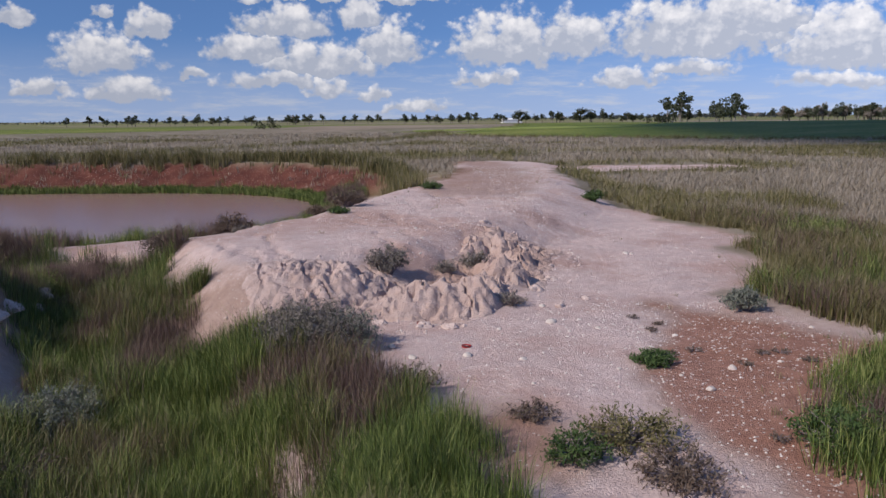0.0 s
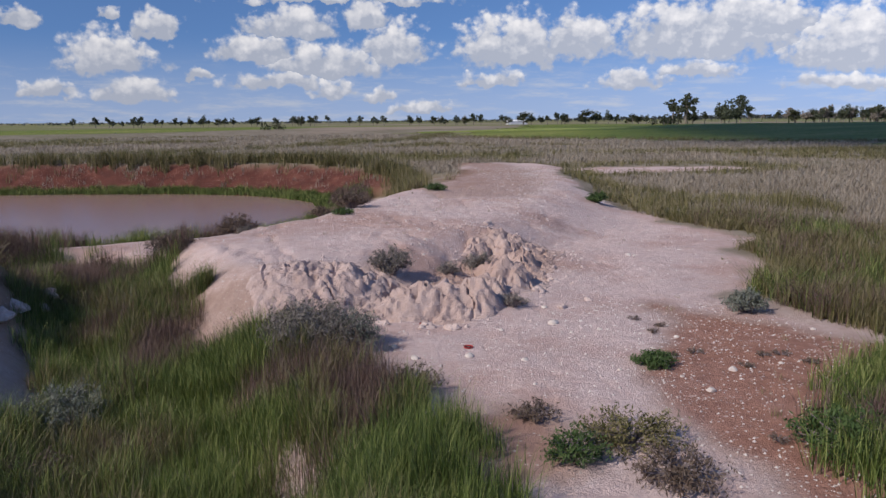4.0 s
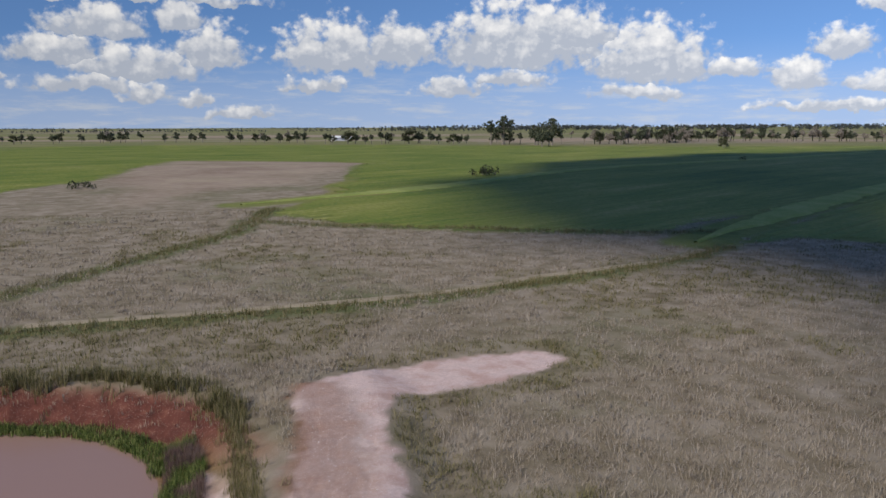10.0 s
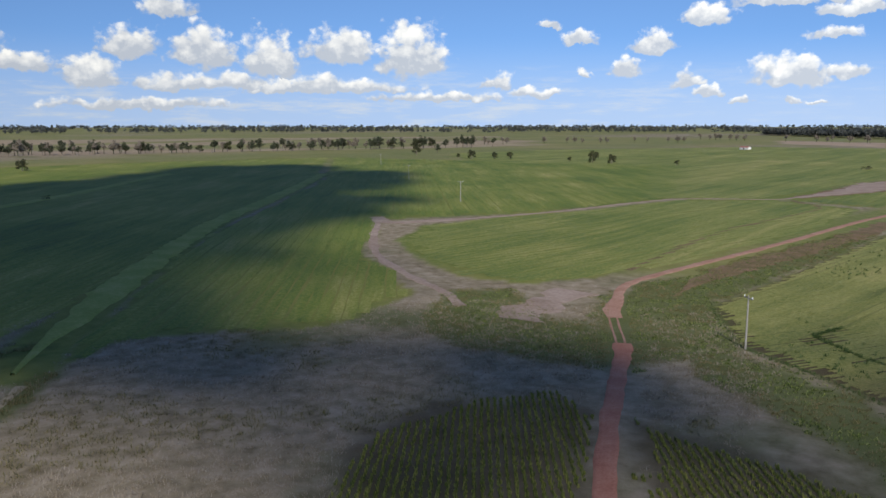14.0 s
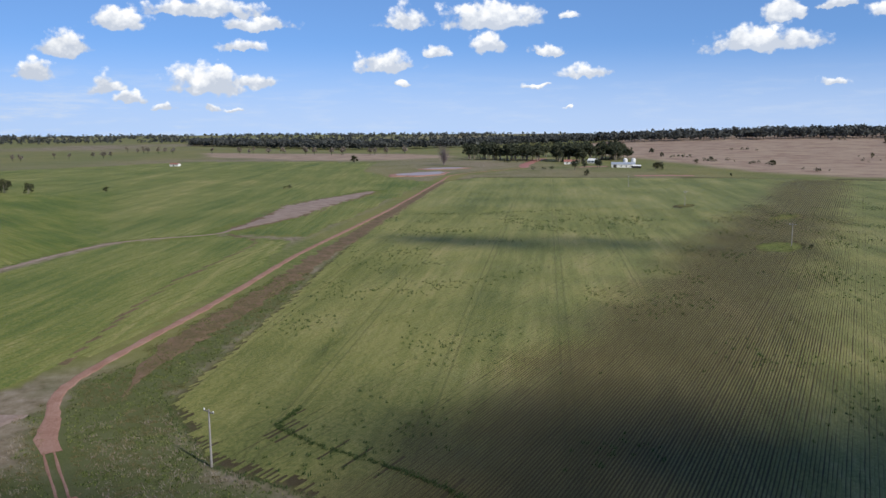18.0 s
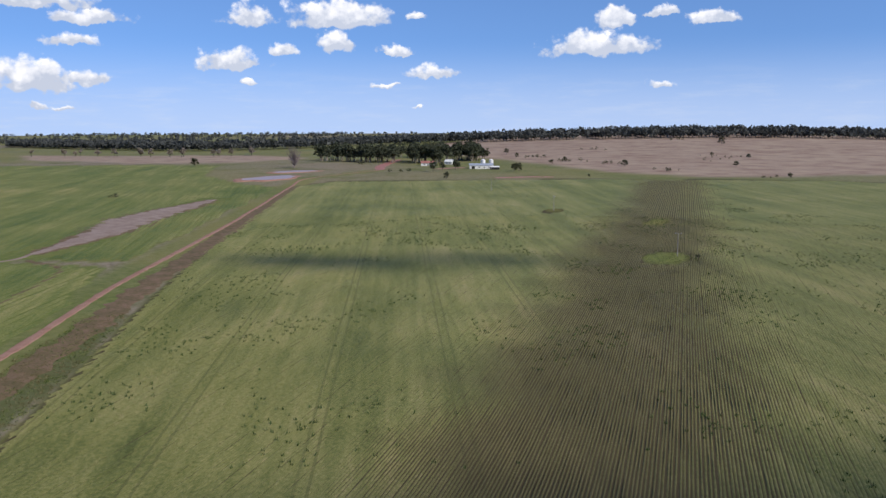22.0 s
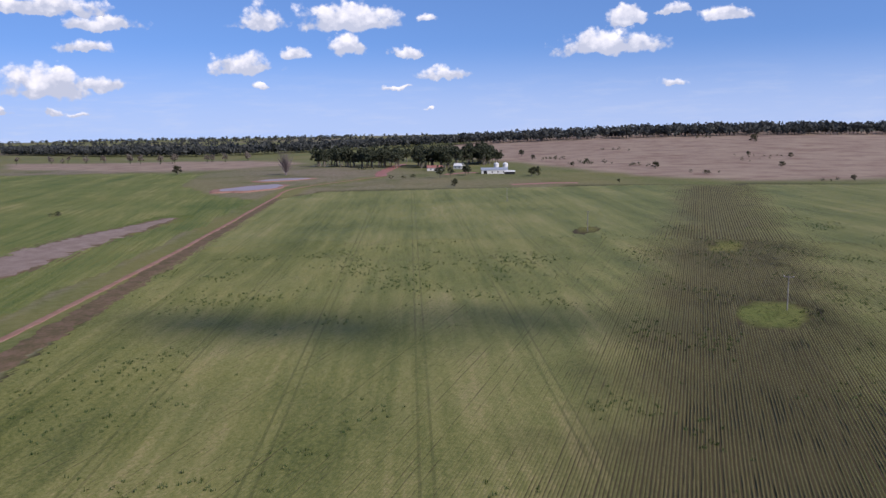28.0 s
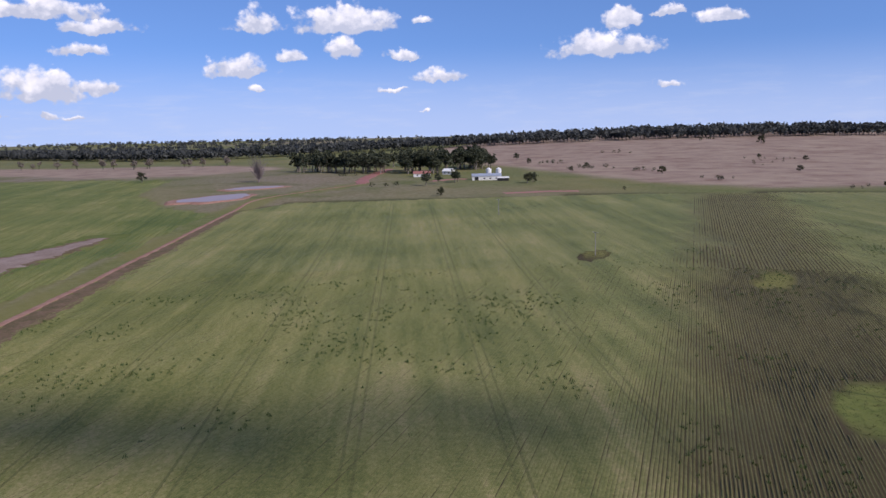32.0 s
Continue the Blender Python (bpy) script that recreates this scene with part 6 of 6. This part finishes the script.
shrub("herb", 5.05, 25.7, 0.42, 0.38, M_HERB, "round dark-green bush beside the crest", 60, 2200, 0.034)
shrub("herb", -0.35, 26.8, 0.45, 0.25, M_HERB, "low green plant at the end of the grass strip", 50, 1600, 0.030)
shrub("shrub", -6.2, 22.5, 0.7, 0.8, M_BROWN, "dark brown bush on the dam margin", 80, 3000, 0.035)
shrub("shrub", -5.7, 15.9, 0.6, 0.6, M_BROWN, "red-brown twiggy shrub on the gully rim", 80, 2600, 0.028)
shrub("shrub", 3.7, 6.7, 0.5, 0.4, M_HERB, "green weedy plant beside the red gravel", 60, 2600, 0.026)
p = box_points(40, 2.6, 5.6, 6, 11.5)
for x, y in p[:16]:
    shrub("weed", float(x), float(y), 0.13, 0.06, M_BROWN, "tiny flat weed on red gravel", 14, 180, 0.014, "weeds on the gravel")

# grass strip between the red slope and the crest
a, b = (-2.6, 44), (-1.3, 28)
s = rng.uniform(0, 1, 240)
p = np.stack([a[0] + s * (b[0] - a[0]) + rng.normal(0, 0.75, 240) * (0.5 + s * 0.0), a[1] + s * (b[1] - a[1])], -1)
stuff("strip_grass", tufts(p, 18, 0.6, 0.03, 0.28, 0.45, 1), M_OLIVE, "olive and straw grass strip down the bank", "grass")

# litter and a half-sunk branch
M_CAN = simple("red paint", [(0.24, 0.015, 0.018), (0.36, 0.03, 0.03)], 6.0, 0.4, 0.0)
for x, y, s in ((0.3, 10.0, 1.0), (-0.35, 11.15, 0.8)):
    can = thing("tin_lid", at_land(x, y, 0.012, 1.0), "flattened red tin lid lying on the sand", "litter", "red litter")
    bm = bmesh.new()
    g = bmesh.ops.create_cone(bm, cap_ends=False, segments=20, radius1=0.060 * s, radius2=0.066 * s, depth=0.024)
    part("rim", bm, M_CAN, can)
    part("base", cone(bmesh.new(), 0.059 * s, 0.059 * s, 0.006, (0, 0, -0.012), 20), M_DARK, can, "dark inside of the lid")
log = thing("branch", Matrix.Translation((-6.9, 28.6, WATER + 0.03)), "dead branch half sunk at the edge of the dam", "branch")
part("limb", sheet("limb", *tube([(-0.5, 0, 0), (0, 0.1, 0.05), (0.45, 0.05, -0.02)], [0.05, 0.045, 0.02], 6), M_BARK, True), None, log)
part("twig", sheet("twig", *tube([(0, 0.1, 0.05), (0.2, 0.3, 0.12)], [0.02, 0.008], 5), M_BARK, True), None, log)
rock = new("stone", lump(471, 1.0, 0.7, 0.25, M_CLOD, 3))
rock.matrix_world = at_land(-5.0, 20.9, 0, 0.4, 0.22)
tagged(rock, "orange-brown rock above the reeds", "stone")


# dark weeds standing in the wheat
p = np.stack([rng.uniform(110, 420, 26000), rng.uniform(-330, 10, 26000)], -1)
p = p[(inside(p[:, 0], p[:, 1], CROP) > 2) & (fbm(p[:, 0] * 0.05 + 0.02 * p[:, 1], p[:, 1] * 0.05 - 0.01 * p[:, 0], 5, 121) + 0.08 * rng.normal(0, 1, len(p)) > 0.66)]
stuff("weeds", tufts(p, 8, 0.66, 0.13, 0.36, 0.4, 1), M_HERB, "dark-green weeds standing in the wheat", "weeds")
a = np.repeat(np.array(CUT[:-1]), 60, 0) + np.repeat(np.diff(np.array(CUT), axis=0), 60, 0) * np.tile(np.linspace(0, 1, 60), len(CUT) - 1)[:, None]
stuff("weeds", tufts(a + rng.normal(0, 0.35, a.shape), 14, 0.5, 0.07, 0.35, 0.4, 1), M_HERB, "tall dark weeds along a cut in the wheat", "weeds")
q = np.array([(152, 25.6), (124, 15.7), (115, 6), (98, -8.5), (85, -17)])
a = np.repeat(q[:-1], 110, 0) + np.repeat(np.diff(q, axis=0), 110, 0) * np.tile(np.linspace(0, 1, 110), len(q) - 1)[:, None]
stuff("weeds", tufts(a + rng.normal(0, 0.45, a.shape), 5, 0.5, 0.06, 0.3, 0.4, 1), M_HERB, "tall dark weeds along the edge of the wheat", "weeds")


# ---- clouds that pass over the fields, behind the eye ----
M_CLOUD = simple("cloud", [(0.85, 0.85, 0.86), (0.92, 0.92, 0.93)], 0.01, 1.0, 0.0, 0.1)


def passing_cloud(spots, label, high=1250.0, thick=1.0):
    """A flat-based cumulus of many puffs that stands between the sun and these spots of ground: x, y, radius."""
    rs = np.random.default_rng(int(spots[0][0]))
    back_ = SUN * (high / SUN.z)
    ball = bmesh.new()
    bmesh.ops.create_icosphere(ball, subdivisions=2, radius=1)
    unit = np.array([v.co for v in ball.verts])
    tri_ = np.array([[v.index for v in f.verts] for f in ball.faces])
    ball.free()
    out = []
    for x, y, r in spots:
        for k in range(max(8, int(r / 1.9 * thick))):
            d, a = math.sqrt(rs.uniform(0, 1)), rs.uniform(0, 6.28)
            s = r * rs.uniform(0.22, 0.42) * (1.2 - 0.6 * d)
            c = np.array([x + back_.x + math.cos(a) * d * r, y + back_.y + math.sin(a) * d * r, high + s * 0.15])
            o = rs.uniform(0, 90, 3)
            w = unit * (0.8 + 0.45 * fbm(unit[:, 0] * 1.6 + o[0] + unit[:, 2], unit[:, 1] * 1.6 + o[1] - unit[:, 2], 3, 151))[:, None]
            out.append((c + np.stack([w[:, 0] * s, w[:, 1] * s, np.maximum(w[:, 2], -0.3) * s * 0.5], -1), tri_))
    tagged(new("cloud", sheet("cloud", *merge(out), M_CLOUD, True)), label, "cloud", kind="structure")


passing_cloud([(60, 113, 20), (75, 130, 30), (100, 140, 30), (137, 164, 34), (177, 183, 36), (222, 193, 40), (240, 220, 50), (266, 187, 26), (320, 270, 60), (382, 303, 60), (352, 350, 70), (277, 340, 65), (195, 300, 55), (145, 265, 50), (98, 200, 36),
               (73, 163, 28), (150, 215, 45), (200, 250, 55), (430, 400, 60), (56, 150, 20), (64, 195, 24), (110, 245, 30), (92, 112, 18), (81, 93, 15), (119, 158, 24), (100, 177, 28), (70, 100, 13)], "broad white cumulus cloud with a flat base", 1500.0, 3.2)
passing_cloud([(55, 106, 14), (67, 94, 16), (78, 81, 18), (88, 67, 18), (95, 53, 17), (90, 37, 15), (67, 68, 12), (74, 54, 16), (73, 40, 15), (82, 30, 13), (60, 30, 14), (80, 14, 14), (44, 110, 12), (52, 132, 15), (96, 12, 14), (58, 42, 14), (50, 30, 12), (88, 22, 14), (105, 30, 14), (108, 48, 14), (92, 109, 17), (81, 91, 16), (74, 111, 17), (110, 125, 16), (100, 160, 18), (62, 72, 12), (57, 92, 12)], "ragged white cumulus cloud with a flat base", 1600.0, 1.7)
passing_cloud([(96, 116, 18), (114, 102, 17), (128, 133, 18), (119, 152, 18), (134, 95, 16), (150, 120, 16)], "thin white shred of cloud", 2600.0, 0.75)
passing_cloud([(104, -28, 20), (122, -42, 17), (112, -66, 20), (106, -92, 22), (85, -55, 30), (70, -30, 26), (78, -112, 34), (112, -14, 13), (130, -26, 12), (124, -4, 11), (136, -14, 10), (138, -38, 11), (98, -125, 26), (60, -75, 30)], "small white cumulus cloud with a flat base", 2000.0, 1.3)
passing_cloud([(335, -42, 13), (325, -54, 15), (314, -70, 17), (306, -86, 18), (300, -104, 18), (294, -120, 17), (284, -138, 14)], "long thin white cloud with a flat base", 1700.0, 0.8)
